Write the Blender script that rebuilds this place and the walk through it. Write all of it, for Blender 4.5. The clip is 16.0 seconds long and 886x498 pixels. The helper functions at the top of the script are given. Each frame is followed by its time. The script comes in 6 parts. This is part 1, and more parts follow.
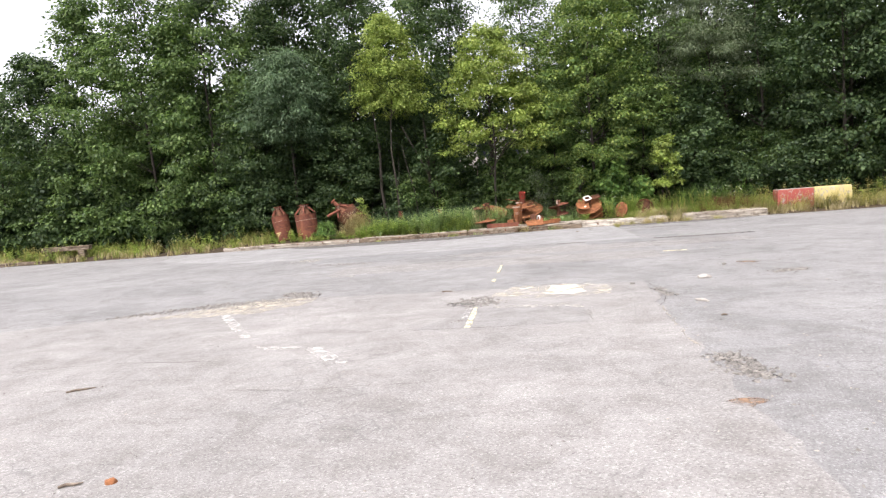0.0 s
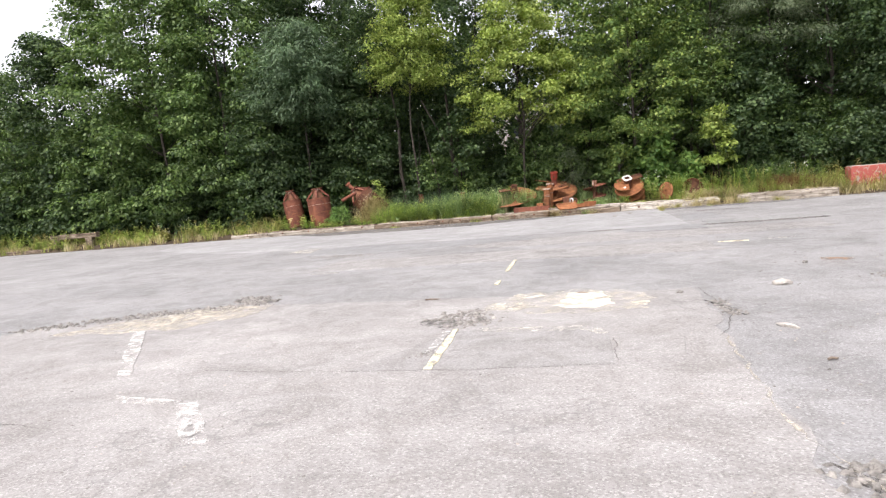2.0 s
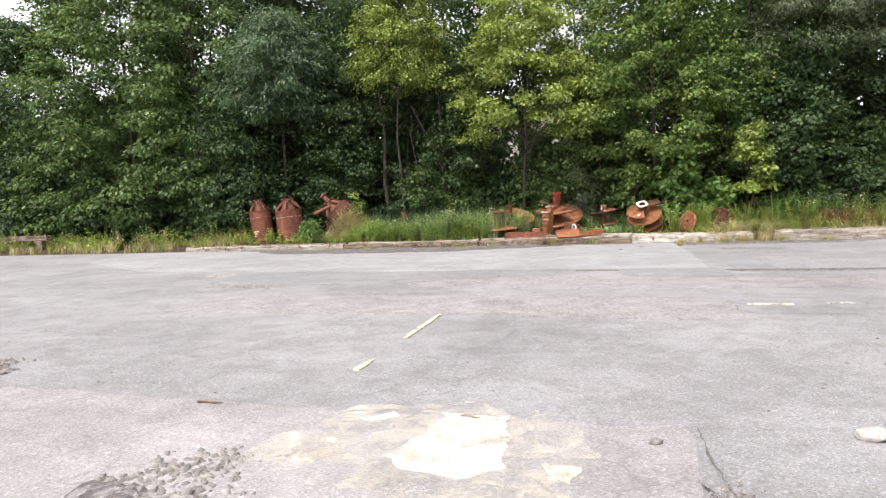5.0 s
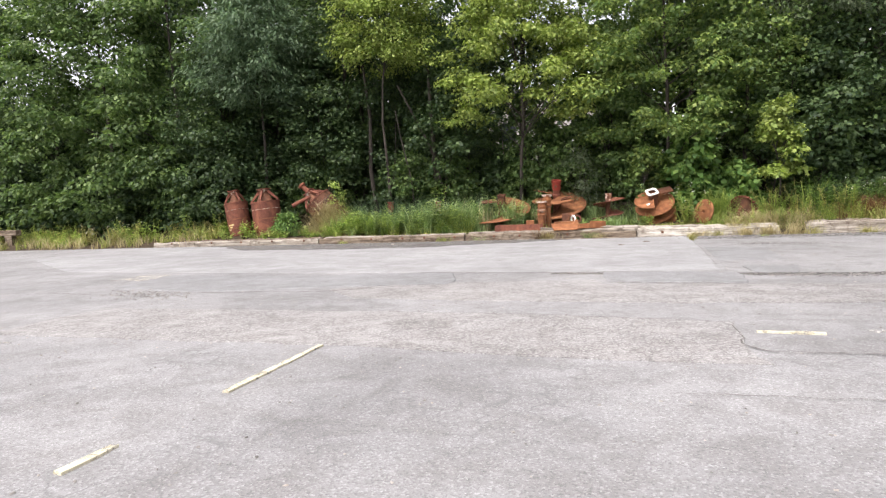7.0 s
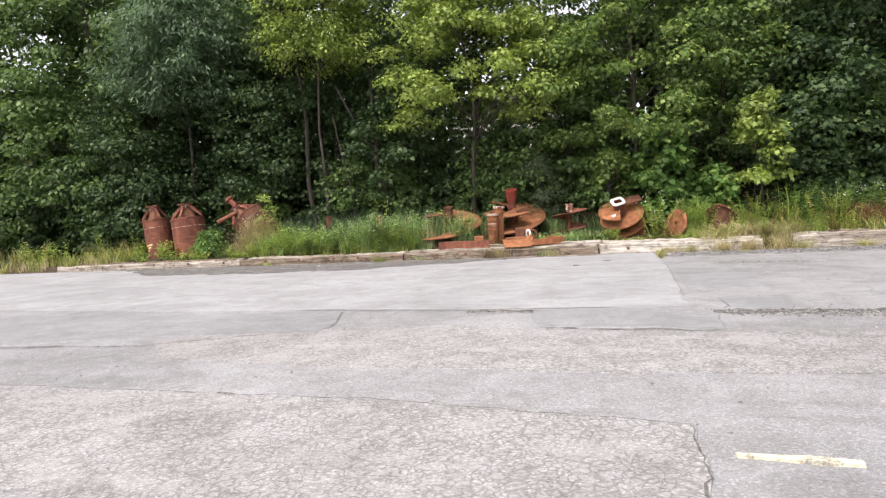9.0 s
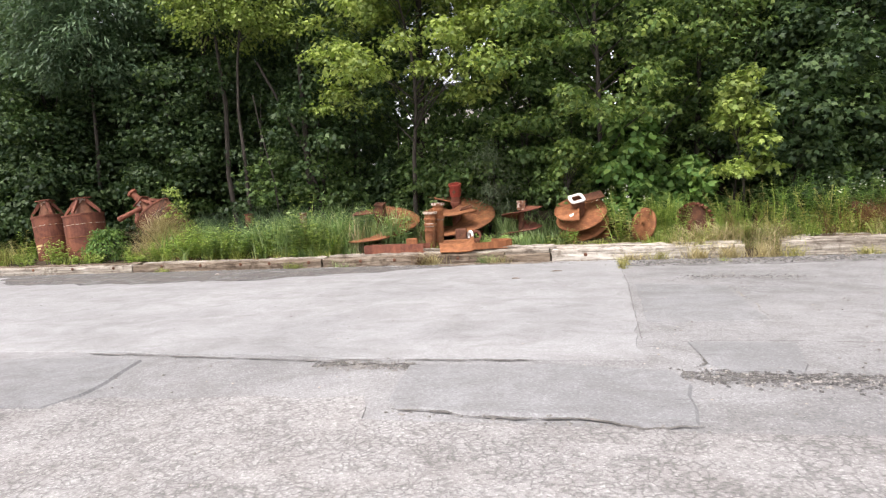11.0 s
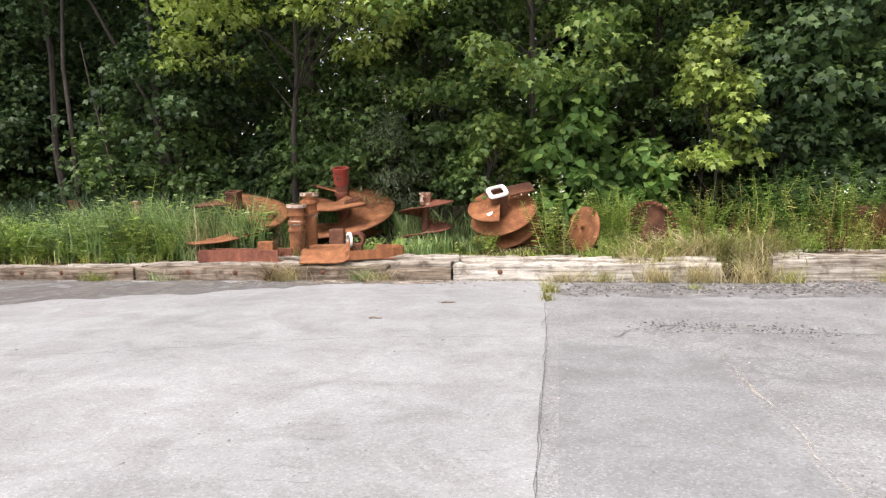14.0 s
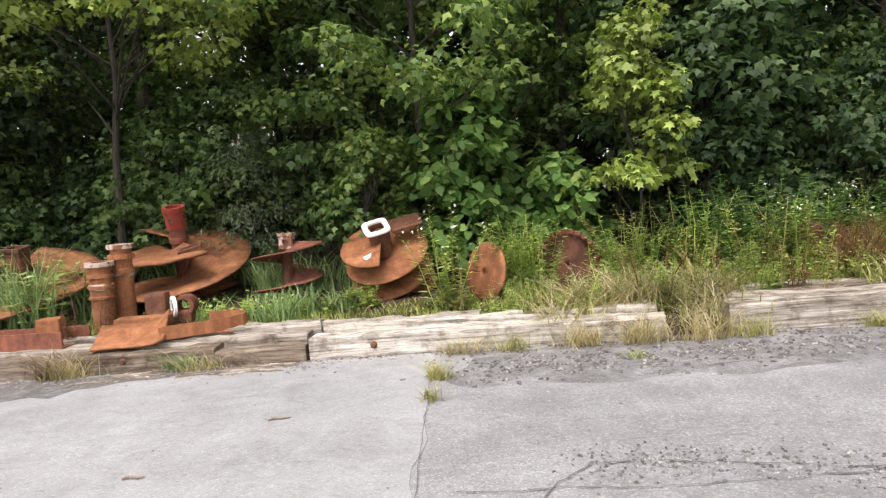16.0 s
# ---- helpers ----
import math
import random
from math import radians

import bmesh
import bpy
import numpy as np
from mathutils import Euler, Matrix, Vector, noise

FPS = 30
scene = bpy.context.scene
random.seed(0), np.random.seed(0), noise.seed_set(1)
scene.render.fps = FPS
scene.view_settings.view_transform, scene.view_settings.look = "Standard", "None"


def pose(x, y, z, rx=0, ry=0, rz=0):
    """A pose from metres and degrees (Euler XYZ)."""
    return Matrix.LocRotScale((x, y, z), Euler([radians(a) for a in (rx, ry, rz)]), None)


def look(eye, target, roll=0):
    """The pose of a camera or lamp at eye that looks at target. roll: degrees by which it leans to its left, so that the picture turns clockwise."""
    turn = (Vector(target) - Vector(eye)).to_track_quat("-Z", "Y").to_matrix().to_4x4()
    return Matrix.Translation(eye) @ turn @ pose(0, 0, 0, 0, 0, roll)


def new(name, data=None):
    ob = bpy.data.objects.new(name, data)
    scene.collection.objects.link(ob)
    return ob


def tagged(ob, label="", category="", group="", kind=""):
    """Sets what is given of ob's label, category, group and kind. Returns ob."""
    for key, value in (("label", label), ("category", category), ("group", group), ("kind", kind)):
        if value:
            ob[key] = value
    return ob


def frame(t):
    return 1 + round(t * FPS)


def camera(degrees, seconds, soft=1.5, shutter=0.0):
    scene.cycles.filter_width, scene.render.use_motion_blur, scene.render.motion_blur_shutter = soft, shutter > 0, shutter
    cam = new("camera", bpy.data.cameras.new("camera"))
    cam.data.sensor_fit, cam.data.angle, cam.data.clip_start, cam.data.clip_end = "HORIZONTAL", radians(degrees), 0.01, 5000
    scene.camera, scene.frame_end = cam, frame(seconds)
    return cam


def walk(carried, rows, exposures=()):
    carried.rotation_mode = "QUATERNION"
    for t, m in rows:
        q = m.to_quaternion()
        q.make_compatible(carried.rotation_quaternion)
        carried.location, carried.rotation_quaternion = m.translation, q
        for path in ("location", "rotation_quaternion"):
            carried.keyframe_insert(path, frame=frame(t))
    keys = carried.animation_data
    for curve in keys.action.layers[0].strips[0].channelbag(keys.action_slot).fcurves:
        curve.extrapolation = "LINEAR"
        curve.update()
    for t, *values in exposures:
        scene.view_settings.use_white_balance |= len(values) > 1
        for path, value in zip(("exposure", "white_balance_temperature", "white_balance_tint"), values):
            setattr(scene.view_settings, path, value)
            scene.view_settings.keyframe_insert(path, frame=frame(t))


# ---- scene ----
cam = camera(70.9, 16.0, 1.25, 0.1)
PATH = [
    (0, (-0.357, -0.367, 1.918), (-0.701, 1.597, 1.768), -4.5),
    (0.5, (-0.232, 0.399, 1.895), (-0.605, 2.358, 1.751), -1.2),
    (1, (-0.109, 1.232, 1.869), (-0.526, 3.185, 1.75), -2.8),
    (1.5, (-0.059, 2.051, 1.82), (-0.528, 3.989, 1.667), -1.8),
    (2, (0.025, 2.928, 1.801), (-0.45, 4.861, 1.607), -5.0),
    (2.5, (0.148, 3.767, 1.763), (-0.345, 5.703, 1.666), -4.8),
    (3, (0.29, 4.6, 1.765), (-0.181, 6.542, 1.664), -2.7),
    (3.5, (0.487, 5.431, 1.756), (-0.054, 7.355, 1.671), -3.0),
    (4, (0.636, 6.274, 1.738), (0.143, 8.204, 1.562), -2.6),
    (4.5, (0.817, 7.102, 1.72), (0.258, 9.02, 1.614), -4.0),
    (5, (0.979, 7.935, 1.674), (0.423, 9.851, 1.541), -2.2),
    (5.2, (1.103, 8.218, 1.654), (0.56, 10.138, 1.509), -3.2),
    (7.3, (1.817, 11.609, 1.578), (1.161, 13.491, 1.415), -3.0),
    (7.5, (1.873, 11.948, 1.592), (1.206, 13.827, 1.427), -3.7),
    (8, (2.03, 12.751, 1.586), (1.417, 14.652, 1.496), -4.4),
    (8.2, (2.073, 13.097, 1.539), (1.477, 15.003, 1.434), -3.1),
    (10.3, (2.625, 16.753, 1.539), (2.048, 18.664, 1.407), -3.7),
    (10.5, (2.656, 17.083, 1.507), (2.105, 19.0, 1.369), -2.3),
    (11, (2.722, 17.942, 1.51), (2.197, 19.867, 1.369), -3.0),
    (11.5, (2.848, 18.745, 1.536), (2.25, 20.651, 1.456), -4.9),
    (12, (2.934, 19.554, 1.575), (2.419, 21.481, 1.436), -3.8),
    (12.5, (3.098, 20.401, 1.554), (2.599, 22.337, 1.505), -3.7),
    (13, (3.147, 21.213, 1.502), (2.793, 23.177, 1.365), -0.3),
    (13.5, (3.205, 21.994, 1.5), (2.831, 23.954, 1.36), -2.8),
    (14, (3.116, 22.776, 1.496), (2.742, 24.733, 1.317), -1.5),
    (14.5, (3.041, 23.595, 1.525), (2.734, 25.564, 1.352), -4.6),
    (15, (3.074, 24.333, 1.546), (2.759, 26.308, 1.526), -6.9),
    (15.5, (3.194, 25.072, 1.613), (2.956, 27.056, 1.518), -4.8),
    (16, (3.447, 25.746, 1.745), (3.335, 27.738, 1.611), -4.6),
]
walk(cam, [(t, look(eye, target, roll)) for t, eye, target, roll in PATH], [(0, 1.28, 6600, 16), (13, 1.28, 6600, 16), (15, 1.3, 6600, 16), (16, 1.25, 6600, 16)])

# ---- world and light ----
SUN_EL, SUN_ROT = radians(62), radians(205)
world = bpy.data.worlds.new("overcast_sky")
scene.world = world
world.use_nodes = True
wn, wl = world.node_tree.nodes, world.node_tree.links
wn.clear()
sky = wn.new("ShaderNodeTexSky")
sky.sky_type, sky.sun_disc = "NISHITA", False
sky.sun_elevation, sky.sun_rotation = SUN_EL, SUN_ROT
sky.dust_density, sky.air_density = 3.0, 1.0
grey = wn.new("ShaderNodeHueSaturation")
grey.inputs["Saturation"].default_value = 0.22
back = wn.new("ShaderNodeBackground")
back.inputs["Strength"].default_value = 0.15
wout = wn.new("ShaderNodeOutputWorld")
wl.new(sky.outputs[0], grey.inputs["Color"])
wl.new(grey.outputs[0], back.inputs[0])
wl.new(back.outputs[0], wout.inputs[0])
sun_data = bpy.data.lights.new("sun", "SUN")
sun_data.energy, sun_data.angle, sun_data.color = 1.4, radians(25), (1.0, 0.96, 0.9)
sun = new("sun", sun_data)
# the lamp shines from where the sky's sun stands
sd = Vector((math.sin(SUN_ROT) * math.cos(SUN_EL), math.cos(SUN_ROT) * math.cos(SUN_EL), math.sin(SUN_EL)))
sun.matrix_world = look(sd * 100, (0, 0, 0))


# ---- materials ----
class Mat:
    """A node material in the making."""

    def __init__(self, name, rough=0.8, metal=0.0):
        self.m = bpy.data.materials.new(name)
        self.m.use_nodes = True
        self.t = self.m.node_tree
        self.b = self.t.nodes["Principled BSDF"]
        self.b.inputs["Roughness"].default_value = rough
        self.b.inputs["Metallic"].default_value = metal
        self.b.inputs["Specular IOR Level"].default_value = 0.3
        self.geo = None

    def n(self, kind, **kw):
        node = self.t.nodes.new("ShaderNode" + kind)
        for k, v in kw.items():
            node.inputs[k.replace("_", " ")].default_value = v
        return node

    def l(self, a, b):
        self.t.links.new(a, b)

    def coords(self, scale=(1, 1, 1), local=False):
        tc = self.n("TexCoord")
        mp = self.n("Mapping")
        mp.inputs["Scale"].default_value = scale
        if local:
            self.l(tc.outputs["Object"], mp.inputs[0])
        else:
            g = self.n("NewGeometry")
            self.l(g.outputs["Position"], mp.inputs[0])
        return mp.outputs[0]

    def noise(self, co, scale, detail=4, rough=0.6, dist=0.0):
        x = self.n("TexNoise", Scale=scale, Detail=detail, Roughness=rough, Distortion=dist)
        self.l(co, x.inputs["Vector"])
        return x.outputs["Fac"]

    def ramp(self, fac, stops):
        r = self.n("ValToRGB")
        e = r.color_ramp.elements
        while len(e) < len(stops):
            e.new(0.5)
        for i, (p, c) in enumerate(stops):
            e[i].position = p
            e[i].color = (*c, 1) if len(c) == 3 else c
        self.l(fac, r.inputs[0])
        return r.outputs[0]

    def mix(self, fac, a, b, mode="MIX"):
        x = self.t.nodes.new("ShaderNodeMix")
        x.data_type, x.blend_type = "RGBA", mode
        for v, k in ((fac, 0), (a, 6), (b, 7)):
            if hasattr(v, "links"):
                self.l(v, x.inputs[k])
            elif k == 0:
                x.inputs[0].default_value = v
            else:
                x.inputs[k].default_value = (*v, 1)
        return x.outputs[2]

    def bump(self, height, strength=0.4, dist=0.02):
        b = self.n("Bump", Strength=strength, Distance=dist)
        self.l(height, b.inputs["Height"])
        if self.b.inputs["Normal"].links:
            self.l(self.b.inputs["Normal"].links[0].from_socket, b.inputs["Normal"])
        self.l(b.outputs[0], self.b.inputs["Normal"])

    def color(self, c):
        self.l(c, self.b.inputs["Base Color"])
        return self


def g3(v, warm=0.0):
    return (v * (1 + warm), v, v * (1 - warm))


def asphalt(name, lo, hi, warm, grit=1.0, crack=0.5, cells=0.0):
    m = Mat(name, 0.85)
    co = m.coords()
    big = m.noise(co, 0.35, 5, 0.6, 0.4)
    base = m.ramp(big, [(0.3, g3(lo, warm)), (0.72, g3(hi, warm))])
    stain = m.ramp(m.noise(co, 1.7, 6, 0.7, 0.8), [(0.35, g3(0.72, 0.02)), (0.6, g3(1.0))])
    base = m.mix(0.8, base, stain, "MULTIPLY")
    streak = m.ramp(m.noise(m.coords((0.25, 2.2, 1)), 1.0, 4), [(0.4, g3(0.84)), (0.62, g3(1.06))])
    base = m.mix(0.3, base, streak, "MULTIPLY")
    scuff = m.ramp(m.noise(m.coords((1.3, 6.5, 1)), 1.6, 6, 0.75), [(0.6, g3(1.0)), (0.68, g3(0.62))])
    base = m.mix(0.75, base, scuff, "MULTIPLY")
    v = m.n("TexVoronoi", Scale=75.0)
    m.l(co, v.inputs["Vector"])
    sep = m.n("SeparateColor")
    m.l(v.outputs["Color"], sep.inputs[0])
    chips = m.ramp(sep.outputs[0], [(0.0, g3(0.5)), (0.3, g3(0.9)), (0.8, g3(1.08)), (1.0, g3(1.75))])
    base = m.mix(0.55 * grit, base, chips, "MULTIPLY")
    v3 = m.n("TexVoronoi", Scale=17.0)
    m.l(co, v3.inputs["Vector"])
    peb = m.ramp(v3.outputs["Distance"], [(0.1, g3(0.62)), (0.2, g3(1.0))])
    pick = m.ramp(m.noise(co, 9.0, 2), [(0.55, g3(0.0)), (0.66, g3(1.0))])
    base = m.mix(pick, base, m.mix(1.0, base, peb, "MULTIPLY"))
    # fine crazing, in some regions only
    v2 = m.n("TexVoronoi", Scale=3.4)
    v2.feature = "DISTANCE_TO_EDGE"
    wob = m.n("TexNoise", Scale=5.0, Detail=3.0)
    m.l(co, wob.inputs["Vector"])
    add = m.n("VectorMath")
    add.operation = "MULTIPLY_ADD"
    m.l(wob.outputs["Color"], add.inputs[0])
    add.inputs[1].default_value = (0.25, 0.25, 0.0)
    m.l(co, add.inputs[2])
    m.l(add.outputs[0], v2.inputs["Vector"])
    line = m.ramp(v2.outputs["Distance"], [(0.012, g3(1.0)), (0.045, g3(0.0))])
    where = m.ramp(m.noise(co, 0.5, 3), [(0.5, g3(0.0)), (0.62, g3(crack))])
    line = m.mix(1.0, line, where, "MULTIPLY")
    base = m.mix(line, base, g3(0.13))
    if cells:
        # close network of short cracks between palm-sized pieces
        v4 = m.n("TexVoronoi", Scale=15.0)
        v4.feature = "DISTANCE_TO_EDGE"
        m.l(add.outputs[0], v4.inputs["Vector"])
        gap = m.ramp(v4.outputs["Distance"], [(0.02, g3(0.6)), (0.16, g3(1.0))])
        part_of = m.ramp(m.noise(co, 2.2, 4, 0.7), [(0.36, g3(0.0)), (0.5, g3(cells))])
        base = m.mix(part_of, base, m.mix(1.0, base, gap, "MULTIPLY"))
        m.bump(gap, 0.4, 0.01)
    m.color(base)
    m.bump(v.outputs["Distance"], 0.5 * grit, 0.006)
    m.bump(m.noise(co, 6.0, 5), 0.35, 0.015)
    return m.m


M = {}
M["asphalt"] = asphalt("weathered_asphalt", 0.205, 0.30, 0.002, 1.0, 0.5)
M["beige"] = asphalt("sandy_worn_asphalt", 0.235, 0.335, 0.026, 1.0, 0.45)
M["smooth"] = asphalt("smooth_pale_asphalt", 0.25, 0.34, -0.005, 0.6, 0.15)
M["patch"] = asphalt("grey_patch_asphalt", 0.20, 0.26, -0.01, 0.7, 0.2)
M["patch2"] = asphalt("faint_patch_asphalt", 0.225, 0.3, 0.02, 0.9, 0.2)
M["rough"] = asphalt("coarse_asphalt", 0.255, 0.345, 0.025, 1.05, 0.3, 0.9)


def simple(name, stops, scale, rough=0.85, metal=0.0, stretch=(1, 1, 1), bump=0.4, bd=0.01, local=False, fine=40.0):
    m = Mat(name, rough, metal)
    co = m.coords(stretch, local)
    a = m.noise(co, scale, 6, 0.65, 0.5)
    c = m.ramp(a, stops)
    f = m.noise(co, fine, 4, 0.7)
    c = m.mix(0.6, c, m.ramp(f, [(0.3, g3(0.65)), (0.65, g3(1.12))]), "MULTIPLY")
    m.color(c)
    m.bump(f, bump, bd)
    return m.m


M["soil"] = simple("leaf_litter_soil", [(0.3, (0.03, 0.022, 0.014)), (0.55, (0.07, 0.05, 0.03)), (0.75, (0.12, 0.09, 0.05))], 3.0, 0.95, bump=0.8, bd=0.03)
M["meadow"] = simple("rough_grass_ground", [(0.3, (0.05, 0.07, 0.02)), (0.7, (0.1, 0.11, 0.04))], 0.6, 0.95)
M["dirt"] = simple("crack_dirt_and_edge_shade", [(0.3, (0.035, 0.032, 0.03)), (0.7, (0.11, 0.1, 0.09))], 9.0, 0.95)
M["rubble"] = simple("broken_asphalt", [(0.3, (0.09, 0.085, 0.08)), (0.5, (0.2, 0.19, 0.175)), (0.7, (0.36, 0.34, 0.31))], 11.0, 0.95)
M["pebble"] = simple("pale_stone", [(0.3, (0.26, 0.23, 0.2)), (0.7, (0.44, 0.4, 0.36))], 8.0)
M["bark"] = simple("dark_grey_bark", [(0.3, (0.025, 0.021, 0.017)), (0.7, (0.085, 0.072, 0.06))], 9.0, 0.95, stretch=(1, 1, 0.2), bump=0.9)


def timber(name, dark, mid, pale):
    m = Mat(name, 0.92)
    co = m.coords()
    base = m.ramp(m.noise(m.coords((0.5, 5, 5)), 2.2, 6, 0.7, 0.4), [(0.3, dark), (0.48, mid), (0.68, pale)])
    grain = m.noise(m.coords((0.9, 34, 34)), 1.0, 5, 0.7, 0.3)
    base = m.mix(0.85, base, m.ramp(grain, [(0.36, g3(0.35)), (0.47, g3(0.85)), (0.62, g3(1.12))]), "MULTIPLY")
    rot = m.ramp(m.noise(co, 3.2, 6, 0.7), [(0.36, (0.3, 0.26, 0.22)), (0.5, g3(1.0))])
    base = m.mix(0.8, base, rot, "MULTIPLY")
    m.color(base)
    m.bump(grain, 1.0, 0.02)
    m.bump(m.noise(co, 9.0, 5), 0.5, 0.03)
    return m.m


M["wood_old"] = timber("silver_weathered_timber", (0.13, 0.105, 0.08), (0.32, 0.28, 0.23), (0.55, 0.51, 0.44))
M["wood_pale"] = timber("bleached_timber", (0.2, 0.17, 0.13), (0.46, 0.42, 0.36), (0.72, 0.68, 0.6))
M["wood_brown"] = timber("brown_weathered_timber", (0.068, 0.048, 0.034), (0.175, 0.133, 0.095), (0.36, 0.3, 0.235))
M["twig"] = simple("dead_wood", [(0.3, (0.12, 0.09, 0.07)), (0.7, (0.3, 0.25, 0.2))], 9.0)
M["cladding"] = simple("pale_cladding", [(0.3, (0.42, 0.39, 0.35)), (0.7, (0.52, 0.5, 0.46))], 0.8)
M["roofing"] = simple("dark_roofing", [(0.3, (0.06, 0.06, 0.065)), (0.7, (0.1, 0.1, 0.1))], 1.0)
M["pale_stone"] = simple("pale_broken_stone", [(0.3, (0.3, 0.28, 0.25)), (0.7, (0.48, 0.45, 0.41))], 14.0)
gl = Mat("window_glass", 0.05)
gl.b.inputs["Base Color"].default_value = (0.03, 0.035, 0.04, 1)
M["glass"] = gl.m


def worn(name, stops, scale, cover, soft=0.08, rough=0.9, local=False):
    """A thin layer that is worn through in places."""
    m = Mat(name, rough)
    co = m.coords()
    c = m.ramp(m.noise(co, scale, 5, 0.7), stops)
    m.color(m.mix(0.6, c, m.ramp(m.noise(co, 60.0, 3), [(0.3, g3(0.7)), (0.65, g3(1.1))]), "MULTIPLY"))
    a = m.ramp(m.noise(co, scale * 1.3, 9, 0.78, 0.4), [(cover - soft, g3(0.0)), (cover + soft, g3(1.0))])
    m.l(a, m.b.inputs["Alpha"])
    return m.m


M["lime"] = worn("spilled_cream_lime", [(0.3, (0.54, 0.495, 0.4)), (0.6, (0.68, 0.64, 0.54))], 2.5, 0.43, 0.13)
M["paint_faint"] = worn("faded_road_paint", [(0.32, (0.5, 0.48, 0.43)), (0.6, (0.62, 0.6, 0.54))], 6.0, 0.57, 0.1)
M["lime_thin"] = worn("thin_cream_lime", [(0.3, (0.55, 0.5, 0.4)), (0.6, (0.7, 0.66, 0.56))], 3.0, 0.6, 0.16)
M["sand"] = worn("yellow_sand", [(0.3, (0.42, 0.385, 0.32)), (0.7, (0.56, 0.52, 0.44))], 3.0, 0.53, 0.14)
M["paint"] = worn("worn_white_road_paint", [(0.32, (0.5, 0.49, 0.47)), (0.6, (0.66, 0.65, 0.62))], 5.0, 0.52, 0.08)
M["paint_y"] = worn("worn_cream_road_paint", [(0.3, (0.5, 0.46, 0.34)), (0.55, (0.66, 0.61, 0.45))], 5.0, 0.44, 0.08)
M["dirt"] = worn("crack_dirt_and_edge_shade", [(0.3, (0.07, 0.065, 0.06)), (0.7, (0.19, 0.18, 0.165))], 8.0, 0.43, 0.07)
M["torn"] = worn("dirt_where_torn", [(0.3, (0.07, 0.066, 0.062)), (0.7, (0.19, 0.18, 0.165))], 5.0, 0.52, 0.08)
M["rust_stain"] = worn("rust_stain", [(0.3, (0.22, 0.13, 0.08)), (0.7, (0.4, 0.27, 0.18))], 4.0, 0.52, 0.14)
M["grime_damp"] = worn("damp_dirt", [(0.3, (0.11, 0.1, 0.095)), (0.7, (0.19, 0.175, 0.16))], 1.1, 0.45, 0.18)
M["grime"] = worn("washed_dirt", [(0.3, (0.12, 0.11, 0.1)), (0.7, (0.2, 0.185, 0.17))], 1.4, 0.6, 0.2)
M["chips"] = simple("dark_asphalt_chips", [(0.35, (0.045, 0.045, 0.045)), (0.5, (0.13, 0.125, 0.12)), (0.62, (0.36, 0.34, 0.31))], 17.0)


def rust(name, dark, mid, bright, scale=2.6, paint=None, cover=0.5):
    m = Mat(name, 0.78, 0.15)
    co = m.coords((1, 1, 1), True)
    oi = m.n("ObjectInfo")
    sh = m.n("VectorMath")
    sh.operation = "ADD"
    m.l(co, sh.inputs[0])
    cx = m.n("CombineXYZ")
    for k in range(3):
        mu = m.n("Math")
        mu.operation = "MULTIPLY"
        m.l(oi.outputs["Random"], mu.inputs[0])
        mu.inputs[1].default_value = 17.0 + 7 * k
        m.l(mu.outputs[0], cx.inputs[k])
    m.l(cx.outputs[0], sh.inputs[1])
    co = sh.outputs[0]
    a = m.noise(co, scale, 8, 0.68, 0.6)
    c = m.ramp(a, [(0.22, dark), (0.46, mid), (0.68, bright), (0.85, mid)])
    f = m.noise(co, 38.0, 5, 0.75)
    c = m.mix(0.75, c, m.ramp(f, [(0.3, g3(0.66)), (0.62, g3(1.12))]), "MULTIPLY")
    drip = m.ramp(m.noise(m.coords((7, 7, 0.8), True), 1.0, 4), [(0.45, g3(0.7)), (0.6, g3(1.05))])
    c = m.mix(0.6, c, drip, "MULTIPLY")
    if paint:
        where = m.ramp(m.noise(co, 5.0, 6, 0.7, 0.5), [(cover, g3(1.0)), (cover + 0.07, g3(0.0))])
        c = m.mix(where, c, paint)
    m.color(c)
    m.bump(f, 0.5, 0.006)
    m.bump(a, 0.3, 0.02)
    return m.m


M["rust"] = rust("orange_brown_rust", (0.09, 0.036, 0.02), (0.24, 0.098, 0.046), (0.4, 0.175, 0.075))
M["rust_dark"] = rust("dark_brown_rust", (0.05, 0.024, 0.016), (0.135, 0.06, 0.036), (0.24, 0.105, 0.055))
M["rust_red"] = rust("red_brown_rust", (0.075, 0.028, 0.02), (0.175, 0.064, 0.042), (0.29, 0.11, 0.065))
M["rust_orange"] = rust("bright_orange_rust", (0.15, 0.058, 0.028), (0.29, 0.115, 0.05), (0.43, 0.19, 0.085))
M["red_paint"] = rust("flaking_red_paint", (0.1, 0.03, 0.02), (0.2, 0.06, 0.03), (0.3, 0.1, 0.04), 2.6, (0.27, 0.045, 0.03), 0.52)
M["pale_paint"] = rust("flaking_white_paint", (0.12, 0.06, 0.035), (0.24, 0.11, 0.06), (0.34, 0.16, 0.08), 2.6, (0.5, 0.41, 0.34), 0.46)
M["white_paint"] = rust("chipped_white_paint", (0.2, 0.12, 0.08), (0.4, 0.3, 0.22), (0.5, 0.4, 0.3), 2.6, (0.82, 0.8, 0.76), 0.62)
M["conc_red"] = rust("red_painted_concrete", (0.3, 0.24, 0.2), (0.42, 0.36, 0.31), (0.5, 0.45, 0.4), 2.0, (0.36, 0.095, 0.075), 0.53)
M["conc_yellow"] = rust("yellow_painted_concrete", (0.34, 0.3, 0.24), (0.5, 0.46, 0.36), (0.6, 0.55, 0.42), 2.0, (0.6, 0.5, 0.22), 0.53)


